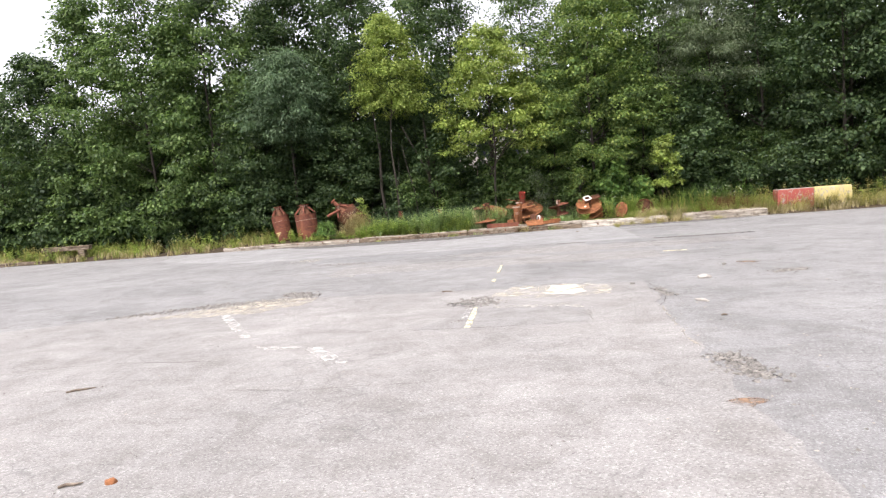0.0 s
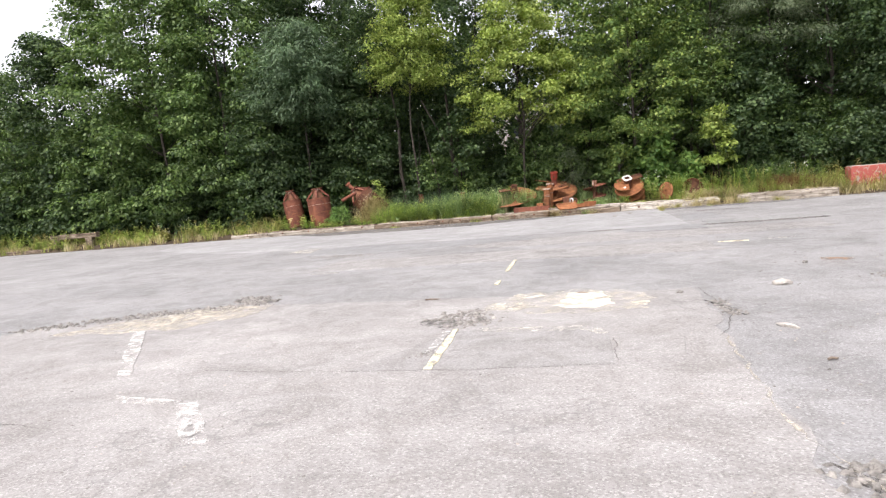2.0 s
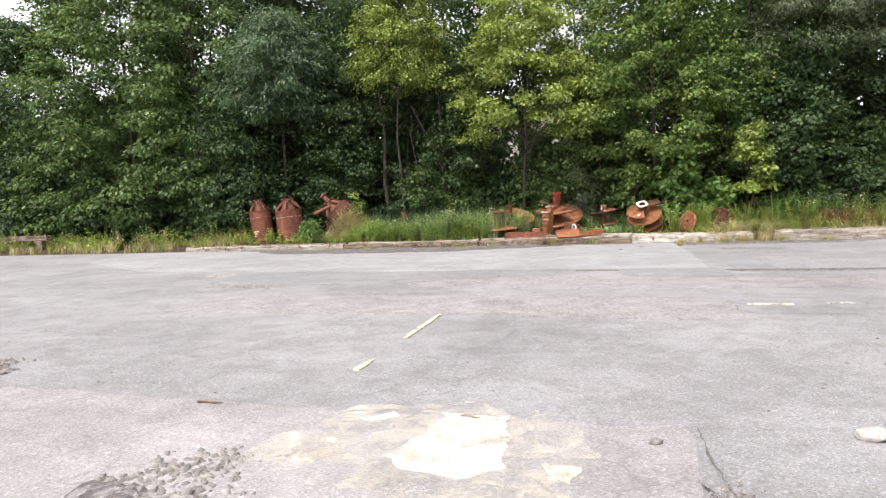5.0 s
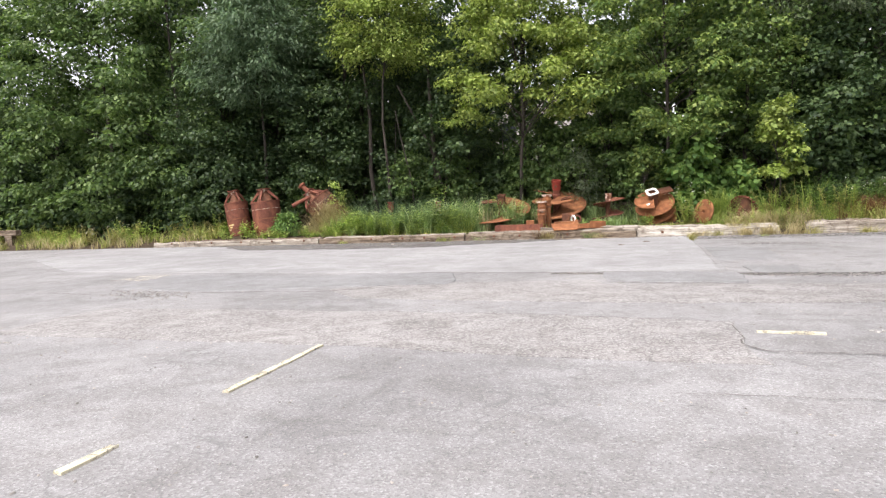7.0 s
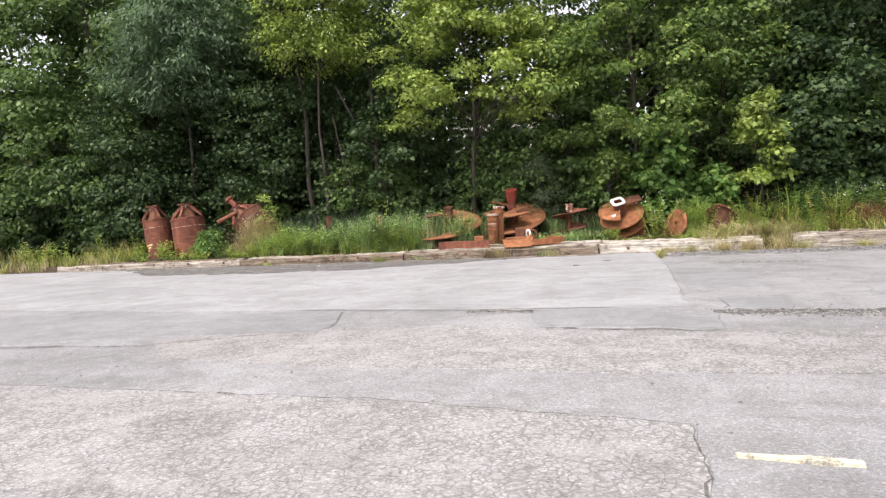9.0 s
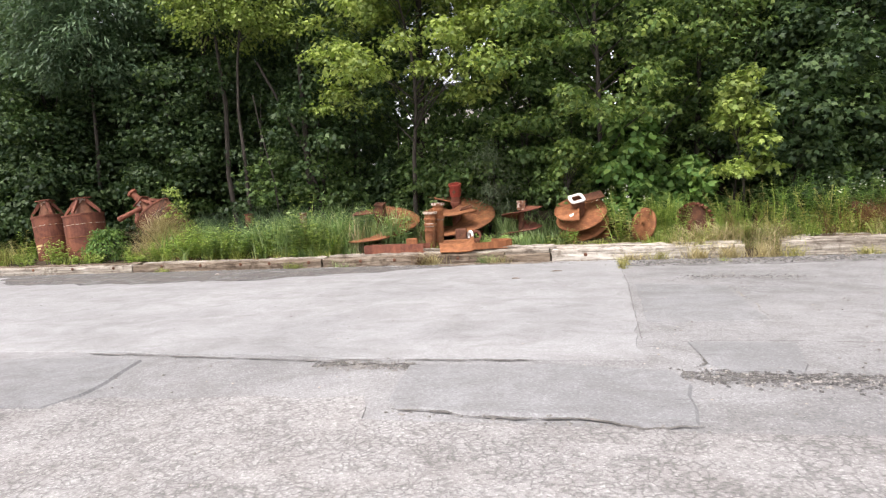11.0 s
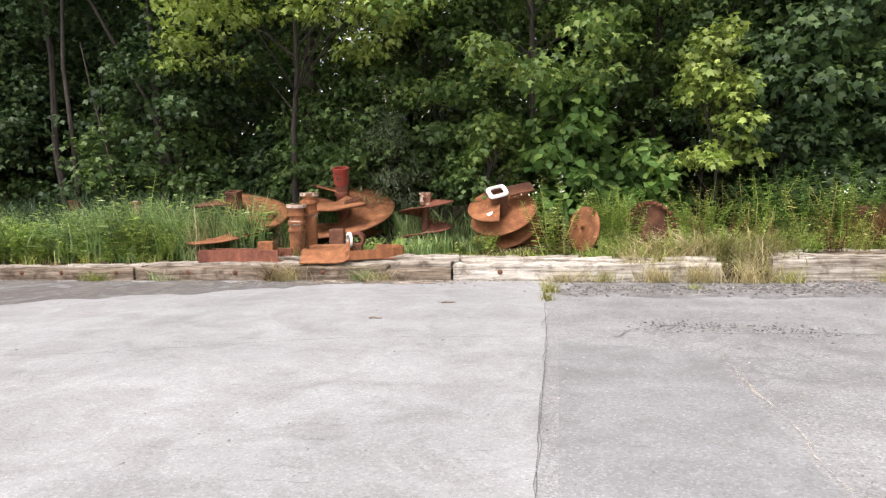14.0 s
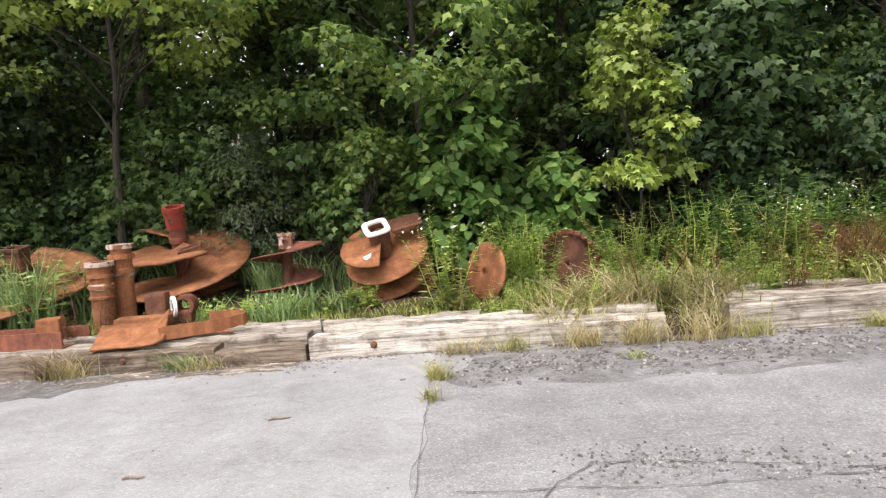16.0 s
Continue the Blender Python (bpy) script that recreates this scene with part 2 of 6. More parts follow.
def leafy(name, cols, trans=0.35, rough=0.55):
    """Leaf or blade: colour varies from leaf to leaf, and some daylight passes through."""
    m = Mat(name, rough)
    g = m.n("NewGeometry")
    c = m.ramp(g.outputs["Random Per Island"], [(i / (len(cols) - 1), k) for i, k in enumerate(cols)])
    v = m.ramp(m.noise(m.coords(), 0.9, 3), [(0.35, g3(0.6)), (0.65, g3(1.3))])
    c = m.mix(0.8, c, v, "MULTIPLY")
    m.color(c)
    tr = m.n("BsdfTranslucent")
    m.l(m.mix(1.0, c, (1.2, 1.25, 0.85), "MULTIPLY"), tr.inputs[0])
    ms = m.n("MixShader")
    ms.inputs[0].default_value = trans
    m.l(m.b.outputs[0], ms.inputs[1])
    m.l(tr.outputs[0], ms.inputs[2])
    m.l(ms.outputs[0], m.t.nodes["Material Output"].inputs["Surface"])
    return m.m


LEAF = {
    "dark": leafy("dark_green_leaf", [(0.026, 0.052, 0.023), (0.048, 0.086, 0.032), (0.1, 0.15, 0.056)]),
    "mid": leafy("mid_green_leaf", [(0.05, 0.094, 0.03), (0.094, 0.158, 0.047), (0.175, 0.25, 0.082)]),
    "blue": leafy("blue_green_leaf", [(0.052, 0.094, 0.05), (0.09, 0.15, 0.077), (0.165, 0.235, 0.13)]),
    "lime": leafy("yellow_green_leaf", [(0.12, 0.18, 0.036), (0.215, 0.29, 0.064), (0.37, 0.44, 0.115)]),
    "bright": leafy("bright_maple_leaf", [(0.065, 0.120, 0.032), (0.130, 0.205, 0.054), (0.280, 0.355, 0.095)]),
    "grey": leafy("grey_green_willow_leaf", [(0.07, 0.105, 0.055), (0.12, 0.16, 0.085), (0.19, 0.23, 0.14)]),
    "big": leafy("broad_green_leaf", [(0.065, 0.14, 0.036), (0.125, 0.23, 0.056), (0.25, 0.37, 0.1)]),
    "weed": leafy("weed_leaf", [(0.14, 0.225, 0.048), (0.28, 0.385, 0.088), (0.5, 0.57, 0.19)]),
    "olive": leafy("seedy_weed_leaf", [(0.19, 0.19, 0.065), (0.33, 0.31, 0.11), (0.52, 0.48, 0.22)]),
    "reed": leafy("reed_blade", [(0.1, 0.17, 0.06), (0.2, 0.3, 0.11), (0.4, 0.48, 0.24)]),
    "grass": leafy("grass_blade", [(0.13, 0.18, 0.038), (0.26, 0.31, 0.075), (0.48, 0.49, 0.18)]),
    "straw": leafy("dry_straw", [(0.25, 0.2, 0.1), (0.41, 0.35, 0.2), (0.6, 0.52, 0.34)]),
    "brown": leafy("dead_brown_stalk", [(0.1, 0.05, 0.03), (0.17, 0.09, 0.05), (0.26, 0.15, 0.08)]),
    "petal": leafy("white_petal", [(0.7, 0.7, 0.64), (0.8, 0.8, 0.74)]),
    "yellow": leafy("yellow_flower", [(0.5, 0.36, 0.04), (0.65, 0.48, 0.06)]),
}


# ---- mesh helpers ----
def gz(x, y):
    """Height of the ground."""
    for (a, za), (b, zb) in ((( 33.2, 0.0), (33.9, 0.14)), ((33.9, 0.14), (35.0, 0.26)), ((35.0, 0.26), (40.0, 0.6)), ((40.0, 0.6), (60.0, 1.4))):
        if a <= y < b:
            return za + (zb - za) * (y - a) / (b - a)
    return 0.0 if y < 33.2 else 1.4


def smooth_on(me):
    me.polygons.foreach_set("use_smooth", [True] * len(me.polygons))


def thing(name, m, label, category, group="", kind=""):
    ob = new(name)
    ob.matrix_world = m
    ob.empty_display_size = 0.2
    return tagged(ob, label, category, group, kind)


def part(name, bm, material, parent=None, label="", smooth=False):
    me = bpy.data.meshes.new(name)
    bmesh.ops.recalc_face_normals(bm, faces=bm.faces)
    bm.to_mesh(me)
    bm.free()
    me.materials.append(material)
    if smooth:
        smooth_on(me)
    ob = new(name, me)
    if parent:
        ob.parent = parent
    if label:
        ob["label"] = label
    return ob


def raw(name, verts, loops, per, material, parent=None):
    """A mesh of many equal polygons from arrays."""
    me = bpy.data.meshes.new(name)
    nv, nl = len(verts), len(loops)
    nf = nl // per
    me.vertices.add(nv)
    me.vertices.foreach_set("co", np.asarray(verts, np.float32).ravel())
    me.loops.add(nl)
    me.loops.foreach_set("vertex_index", np.asarray(loops, np.int32))
    me.polygons.add(nf)
    me.polygons.foreach_set("loop_start", np.arange(0, nl, per, dtype=np.int32))
    me.polygons.foreach_set("loop_total", np.full(nf, per, np.int32))
    me.update(calc_edges=True)
    me.materials.append(material)
    ob = new(name, me)
    if parent:
        ob.parent = parent
    return ob


def box(bm, x0, x1, y0, y1, z0, z1, bev=0.0, m=None):
    r = bmesh.ops.create_cube(bm, size=1)
    vs = r["verts"]
    for v in vs:
        v.co = Vector((x0 + (x1 - x0) * (v.co.x + 0.5), y0 + (y1 - y0) * (v.co.y + 0.5), z0 + (z1 - z0) * (v.co.z + 0.5)))
    if bev:
        es = list({e for v in vs for e in v.link_edges})
        r2 = bmesh.ops.bevel(bm, geom=es, offset=bev, segments=2, affect="EDGES", profile=0.6)
        vs = list({v for f in r2["faces"] for v in f.verts} | {v for v in vs if v.is_valid})
    if m:
        bmesh.ops.transform(bm, matrix=m, verts=vs)
    return vs


def ring_wall(bm, prof, seg=28, sx=1.0, sy=1.0, m=None, sq=2):
    """Turns a closed profile of (radius, height) round z."""
    rows = []
    for k in range(seg):
        a = 2 * math.pi * k / seg
        row = []
        for r, z in prof:
            k2 = r / (abs(math.cos(a)) ** sq + abs(math.sin(a)) ** sq) ** (1 / sq)
            p = Vector((k2 * sx * math.cos(a), k2 * sy * math.sin(a), z))
            row.append(bm.verts.new(m @ p if m else p))
        rows.append(row)
    n = len(prof)
    for k in range(seg):
        a, b = rows[k], rows[(k + 1) % seg]
        for i in range(n):
            j = (i + 1) % n
            bm.faces.new((a[i], b[i], b[j], a[j]))


def tube(bm, pts, radii, seg=6, cap=True):
    prev, last = None, None
    for i, p in enumerate(pts):
        p = Vector(p)
        d = (Vector(pts[min(i + 1, len(pts) - 1)]) - Vector(pts[max(i - 1, 0)])).normalized()
        side = d.cross(Vector((0.31, 0.95, 0.1))).normalized()
        up = side.cross(d)
        row = [bm.verts.new(p + float(radii[i]) * (math.cos(2 * math.pi * k / seg) * side + math.sin(2 * math.pi * k / seg) * up)) for k in range(seg)]
        if prev:
            for k in range(seg):
                bm.faces.new((prev[k], prev[(k + 1) % seg], row[(k + 1) % seg], row[k]))
        elif cap:
            bm.faces.new(row[::-1])
        prev = row
    if cap:
        bm.faces.new(prev)


def helicoid(bm, r0, r1, pitch, a0, a1, z0, thick=0.025, rings=4, dish=0.0, rough=0.012, rin=None, seed=0):
    """A screw flight between the angles a0 and a1 (degrees), at height z0 at a0."""
    n = max(8, int(abs(a1 - a0) / 7))
    top, bot = [], []
    for i in range(n + 1):
        a = a0 + (a1 - a0) * i / n
        z = z0 + pitch * (a - a0) / 360
        ca, sa = math.cos(radians(a)), math.sin(radians(a))
        rt, rb = [], []
        for k in range(rings + 1):
            r = r0 + (r1 - r0) * k / rings
            if k == rings:
                r += rough * noise.noise((a * 0.05, seed, 1.3)) * 3
            w = z + dish * (r - r0) + 0.5 * rough * noise.noise((r * ca * 2.5, r * sa * 2.5, seed + z))
            rt.append(bm.verts.new((r * ca, r * sa, w + thick / 2)))
            rb.append(bm.verts.new((r * ca, r * sa, w - thick / 2)))
        top.append(rt), bot.append(rb)
    for i in range(n):
        for k in range(rings):
            bm.faces.new((top[i][k], top[i][k + 1], top[i + 1][k + 1], top[i + 1][k]))
            bm.faces.new((bot[i][k], bot[i + 1][k], bot[i + 1][k + 1], bot[i][k + 1]))
        bm.faces.new((top[i][rings], bot[i][rings], bot[i + 1][rings], top[i + 1][rings]))
        bm.faces.new((top[i][0], top[i + 1][0], bot[i + 1][0], bot[i][0]))
    for i in (0, n):
        for k in range(rings):
            f = (top[i][k], bot[i][k], bot[i][k + 1], top[i][k + 1])
            bm.faces.new(f if i == 0 else f[::-1])


def shaft_bm(r, z0, z1, collars=(), seg=20):
    bm = bmesh.new()
    prof = [(r, z0)]
    for zc, h, dr in collars:
        prof += [(r, zc - h / 2), (r + dr, zc - h / 2 + 0.006), (r + dr, zc + h / 2 - 0.006), (r, zc + h / 2)]
    prof += [(r, z1), (r * 0.72, z1), (r * 0.72, z1 - 0.25), (0.001, z1 - 0.25), (0.001, z0)]
    ring_wall(bm, prof, seg)
    return bm


# ---- foliage ----
MAPLE = np.array([(0, 0, 0), (0.42, 0.1, -0.1), (0.3, 0.38, -0.02), (0.52, 0.66, -0.12), (0.17, 0.64, 0.02), (0, 1.05, -0.14),
                  (-0.17, 0.64, 0.02), (-0.52, 0.66, -0.12), (-0.3, 0.38, -0.02), (-0.42, 0.1, -0.1)])
TRIDENT = np.array([(0, 0, 0), (0.5, 0.4, -0.1), (0.2, 0.55, 0.0), (0, 1, -0.12), (-0.2, 0.55, 0.0), (-0.5, 0.4, -0.1)])
OVAL = np.array([(0, 0, 0), (0.3, 0.45, -0.05), (0, 1, -0.1), (-0.3, 0.45, -0.05)])
LANCE = np.array([(0, 0, 0), (0.19, 0.42, -0.02), (0, 1, -0.18), (-0.19, 0.42, -0.02)])
NARROW = np.array([(0, 0, 0), (0.13, 0.4, -0.02), (0, 1, -0.15), (-0.13, 0.4, -0.02)])
HEART = np.array([(0, 0, 0), (0.32, -0.12, -0.03), (0.5, 0.2, -0.08), (0.3, 0.65, -0.05), (0, 1, -0.16), (-0.3, 0.65, -0.05), (-0.5, 0.2, -0.08), (-0.32, -0.12, -0.03)])


def leaves(rng, pos, nrm, size, shape, name, material, parent, tang=None):
    n = len(pos)
    nrm = nrm / np.linalg.norm(nrm, axis=1, keepdims=True)
    t = rng.normal(size=(n, 3)) if tang is None else tang + 0.35 * rng.normal(size=(n, 3))
    t -= nrm * np.sum(t * nrm, axis=1, keepdims=True)
    t /= np.linalg.norm(t, axis=1, keepdims=True) + 1e-9
    b = np.cross(nrm, t)
    k = len(shape)
    v = pos[:, None, :] + size[:, None, None] * (shape[None, :, 0:1] * b[:, None, :] + shape[None, :, 1:2] * t[:, None, :] + shape[None, :, 2:3] * nrm[:, None, :])
    return raw(name, v.reshape(-1, 3), np.arange(n * k), k, material, parent)


def crown_points(rng, clumps, per, rad, flat=0.55, droop=0.3):
    """Leaf places and facings on sprays: tufts drawn out away from the trunk, fullest on their upper, outer side."""
    c = np.repeat(clumps, per, axis=0)
    r = np.repeat(rad * rng.uniform(0.75, 1.3, len(rad)), per)
    axis = clumps * np.array([1, 1, 0]) + 0.6 * rng.normal(size=clumps.shape) * np.array([1, 1, 0.25])
    axis /= np.linalg.norm(axis, axis=1, keepdims=True) + 1e-6
    axis = np.repeat(axis, per, axis=0)
    d = rng.normal(size=(len(c), 3))
    d /= np.linalg.norm(d, axis=1, keepdims=True)
    d[:, 2] = np.abs(d[:, 2]) * np.where(rng.random(len(c)) < 0.35, -0.9, 1.0)
    rr = r * (0.3 + 0.8 * rng.random(len(c)) ** 0.7)
    p = c + d * rr[:, None] * np.array([1, 1, flat])
    u = rng.uniform(-1, 1, len(c)) * r * 0.75
    p += axis * u[:, None]
    p[:, 2] -= droop * np.maximum(0, u) + droop * 0.4 * (np.hypot(d[:, 0], d[:, 1]) ** 2) * rr
    nrm = d * np.array([0.8, 0.8, 0.5]) + np.array([0, 0, 0.7]) + 0.5 * rng.normal(size=p.shape)
    out = d * np.array([1, 1, 0.0]) + 0.6 * axis + np.array([0, 0, -0.4])
    return p, nrm, out


def tree(x, y, h, rad, base, kind, seed, clumps=60, per=110, leaf=0.17, shape=TRIDENT, label="", lean=(0, 0), trunk=0.16, clump_r=(0.55, 1.0), name="tree", front=0.0, egg=0.55, flat=0.52, group="trees behind the verge"):
    rng = np.random.default_rng(seed)
    z0 = gz(x, y)
    ob = thing(name, pose(x, y, z0), label, name, group)
    # many small sprays in an uneven egg, more of them towards its skin
    clumps, per = int(clumps * 1.45), max(8, int(per * 0.74))
    cl = []
    while len(cl) < clumps:
        u = rng.random()
        zz = base + (h - base) * u
        prof = math.sin(math.pi * min(0.97, (0.15 + 0.82 * u) ** egg)) ** 0.6
        a = rng.random() * 2 * math.pi
        q = (0.3 + 0.7 * rng.random() ** 0.5) * rad * max(0.12, prof) * (0.8 + 0.4 * noise.noise((math.cos(a) * 1.3 + seed, math.sin(a) * 1.3, u * 3)))
        if front and math.sin(a) > 0.5 and rng.random() < front:
            continue
        cl.append((q * math.cos(a) + lean[0] * u, q * math.sin(a) + lean[1] * u, zz))
    cl = np.array(cl)
    cr = 0.8 * rng.uniform(clump_r[0], clump_r[1], clumps)
    p, nrm, out = crown_points(rng, cl, per, cr, flat)
    leaves(rng, p, nrm, leaf * rng.uniform(0.65, 1.25, len(p)), shape, "crown", LEAF[kind], ob, out)
    bm = bmesh.new()
    top = h * 0.88
    pts, rr = [], []
    for i in range(8):
        u = i / 7
        pts.append((lean[0] * u * 0.9 + 0.55 * noise.noise((seed * 1.37, u * 2.2, 0)) * u * 2, lean[1] * u * 0.9 + 0.4 * noise.noise((seed * 1.37, u * 2.2, 9)) * u * 2, -0.15 + top * u))
        rr.append(trunk * (1.25 if i == 0 else 1 - 0.82 * u))
    tube(bm, pts, rr, 8)
    for i in rng.choice(clumps, min(26, clumps), replace=False):
        c = cl[i]
        u = min(0.92, max(0.1, (c[2] - 0.25 * math.hypot(c[0], c[1]) - 0.6) / top))
        k = min(6, int(u * 7))
        w = u * 7 - k
        s = Vector(pts[k]).lerp(Vector(pts[k + 1]), w)
        e = Vector(c)
        mid = s.lerp(e, 0.5) + Vector((0, 0, 0.12 * (e - s).length)) + Vector(rng.normal(size=3)) * 0.1
        r = max(0.012, trunk * (1 - 0.82 * u) * 0.42)
        tube(bm, [s, s.lerp(mid, 0.6), mid, e], [r, r * 0.75, r * 0.55, r * 0.2], 5, cap=False)
    part("trunk", bm, M["bark"], ob)
    return ob


def blades(rng, pos, h, w, bend, name, material, parent=None, segs=3, lean=0.25):
    """Curved tapered blades: (n,3) feet, heights, widths."""
    n = len(pos)
    a = rng.random(n) * 2 * math.pi
    d = np.stack([np.cos(a), np.sin(a), np.zeros(n)], 1)
    s = np.stack([-np.sin(a), np.cos(a), np.zeros(n)], 1)
    s = s * np.cos(0.9 * rng.normal(size=n))[:, None] + d * 0.3
    ln = lean * rng.random(n)
    rows = []
    for i in range(segs + 1):
        u = i / segs
        c = pos + d * ((ln * u + bend * rng.uniform(0.6, 1.2, n) * u ** 2.2) * h)[:, None]
        c[:, 2] += h * (u - 0.25 * bend * u ** 3)
        ww = (w * (1.0 - u ** 1.6) * 0.5 + 0.0008)[:, None]
        rows += [c - s * ww, c + s * ww]
    v = np.stack(rows, 1)
    k = 2 * (segs + 1)
    f = []
    for i in range(segs):
        f += [2 * i, 2 * i + 1, 2 * i + 3, 2 * i + 2]
    lp = (np.arange(n)[:, None] * k + np.array(f)[None, :]).ravel()
    return raw(name, v.reshape(-1, 3), lp, 4, material, parent)


def field(rng, n, x0, x1, y0, y1, clump=0.35):
    """Feet of blades in the rectangle, gathered into tufts."""
    m = max(1, int(n / 26))
    cx, cy = rng.uniform(x0, x1, m), rng.uniform(y0, y1, m)
    i = rng.integers(0, m, n)
    x = cx[i] + rng.normal(size=n) * clump * 0.4
    y = np.clip(cy[i] + rng.normal(size=n) * clump * 0.4, y0 - 0.1, y1 + 0.3)
    z = np.array([gz(a, b) for a, b in zip(x, y)])
    return np.stack([x, y, z - 0.02], 1)


def weed(x, y, h, n_stems, kind, seed, label, spread=0.25, leaf=0.13, shape=LANCE, per=34, name="weed", top=None, zbase=None, stem="stalk"):
    """A leafy herb: upright stems with leaves all the way up, and a flowering top if given."""
    rng = np.random.default_rng(seed)
    ob = thing(name, pose(x, y, gz(x, y) if zbase is None else zbase), label, "weed", "weeds on the verge")
    bm = bmesh.new()
    P, N, T, S, F = [], [], [], [], []
    for _ in range(n_stems):
        a, q = rng.random() * 6.283, spread * rng.random() ** 0.5
        foot = Vector((q * math.cos(a), q * math.sin(a), -0.03))
        hh = h * rng.uniform(0.45, 1.05)
        tip = foot + Vector((math.cos(a) * 0.5 * hh * rng.random(), math.sin(a) * 0.5 * hh * rng.random(), hh))
        mid = foot.lerp(tip, 0.55) + Vector(rng.normal(size=3)) * 0.035 + Vector((0, 0, 0.06 * hh))
        tube(bm, [foot, mid, tip], [0.009, 0.006, 0.003], 4, cap=False)
        for j in range(per):
            u = 0.12 + 0.88 * j / per
            c = foot.lerp(mid, u / 0.55) if u < 0.55 else mid.lerp(tip, (u - 0.55) / 0.45)
            b = j * 2.4 + 2.5 * rng.random()
            c = c + Vector(rng.normal(size=3)) * 0.03
            P.append(c), T.append((math.cos(b), math.sin(b), rng.uniform(-0.4, 0.6)))
            N.append((-0.4 * math.cos(b), -0.4 * math.sin(b), 1)), S.append(leaf * (1.05 - 0.55 * u) * rng.uniform(0.55, 1.2))
        F.append(tip)
    part(stem, bm, LEAF[kind], ob)["kind"] = "stuff"
    leaves(rng, np.array(P), np.array(N, float), np.array(S), shape, "foliage", LEAF[kind], ob, np.array(T, float))
    if top:
        P, S = [], []
        for f in F:
            for _ in range(4):
                P.append(f + Vector(rng.normal(size=3)) * 0.05), S.append(0.055 * rng.uniform(0.6, 1.3))
        leaves(rng, np.array(P), rng.normal(size=(len(P), 3)) + np.array([0, -0.3, 1.0]), np.array(S), OVAL, "flower_head", LEAF[top], ob)["kind"] = "stuff"
    return ob


# ---- ground ----
def build_ground():
    bm = bmesh.new()
    xs = [-600, -200, -80, -50] + list(range(-44, 31, 2)) + [45, 80, 200, 600]
    ys = [-600, -200, -80, -40, -20, -10, 0, 10, 20, 30, 33.2, 33.5, 33.9, 34.4, 35, 36, 38, 40, 45, 50, 60, 100, 200, 600]
    grid = [[bm.verts.new((x, y, gz(x, y) + (0.05 * noise.noise((x * 0.4, y * 0.6, 0)) if 33.6 < y < 60 else 0))) for x in xs] for y in ys]
    for j in range(len(ys) - 1):
        for i in range(len(xs) - 1):
            f = bm.faces.new((grid[j][i], grid[j][i + 1], grid[j + 1][i + 1], grid[j + 1][i]))
            f.material_index = 1 if ys[j] >= 33.2 and ys[j] < 60 else (2 if ys[j] >= 60 or ys[j] < -40 or abs(xs[i]) > 80 else 0)
    ob = part("ground", bm, M["asphalt"])
    ob.data.materials.append(M["soil"])
    ob.data.materials.append(M["meadow"])
    tagged(ob, "weathered pale grey asphalt yard with a soil verge", "ground", kind="structure")


def ragged(pts, step=0.25, amp=0.05, seed=0):
    out = []
    n = len(pts)
    for i in range(n):
        a, b = Vector(pts[i]), Vector(pts[(i + 1) % n])
        d = b - a
        k = max(1, int(d.length / step))
        side = Vector((-d.y, d.x)).normalized()
        for j in range(k):
            p = a + d * (j / k)
            out.append(p + side * amp * (noise.noise((p.x * 1.7, p.y * 1.7, seed)) + 0.7 * noise.noise((p.x * 6, p.y * 6, seed + 5))))
    return out


def slab(name, pts, z, material, label, category, step=0.25, amp=0.06, seed=0, lip=0.006):
    """A thin layer with a ragged, chamfered edge."""
    rim = ragged(pts, step, amp, seed)
    c = sum(rim, Vector((0, 0))) / len(rim)
    bm = bmesh.new()
    lo = [bm.verts.new((p.x, p.y, -0.01)) for p in rim]
    hi = [bm.verts.new((p.x + (c.x - p.x) * lip / max(0.3, (c - p).length) * 2, p.y + (c.y - p.y) * lip / max(0.3, (c - p).length) * 2, z)) for p in rim]
    bm.faces.new(hi)
    n = len(rim)
    for i in range(n):
        bm.faces.new((lo[i], lo[(i + 1) % n], hi[(i + 1) % n], hi[i]))
    bmesh.ops.triangulate(bm, faces=[f for f in bm.faces if len(f.verts) > 4])
    return tagged(part(name, bm, material), label, category, kind="structure")


def crack(pts, w, label="dark dirt-filled crack or painted edge shade in the asphalt", seed=0, material=None, z=0.012, wander=1.0):
    """A jagged ribbon along a line, of dirt and, at patch edges, painted shade."""
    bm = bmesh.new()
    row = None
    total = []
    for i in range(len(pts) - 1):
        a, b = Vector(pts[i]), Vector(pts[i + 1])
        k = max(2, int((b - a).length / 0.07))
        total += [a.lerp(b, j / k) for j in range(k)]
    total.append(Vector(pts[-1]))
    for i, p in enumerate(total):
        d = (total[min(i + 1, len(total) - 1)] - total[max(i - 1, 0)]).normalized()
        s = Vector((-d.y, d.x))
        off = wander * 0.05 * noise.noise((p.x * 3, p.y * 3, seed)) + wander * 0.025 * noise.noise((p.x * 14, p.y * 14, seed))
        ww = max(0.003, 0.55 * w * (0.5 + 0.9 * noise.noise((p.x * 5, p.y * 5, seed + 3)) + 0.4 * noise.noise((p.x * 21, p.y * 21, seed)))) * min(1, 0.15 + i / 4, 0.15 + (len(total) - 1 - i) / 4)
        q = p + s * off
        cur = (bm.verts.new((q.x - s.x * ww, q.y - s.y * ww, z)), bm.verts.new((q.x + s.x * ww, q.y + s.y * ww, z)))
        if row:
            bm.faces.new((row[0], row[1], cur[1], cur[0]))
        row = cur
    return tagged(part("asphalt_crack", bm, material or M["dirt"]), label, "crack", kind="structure")


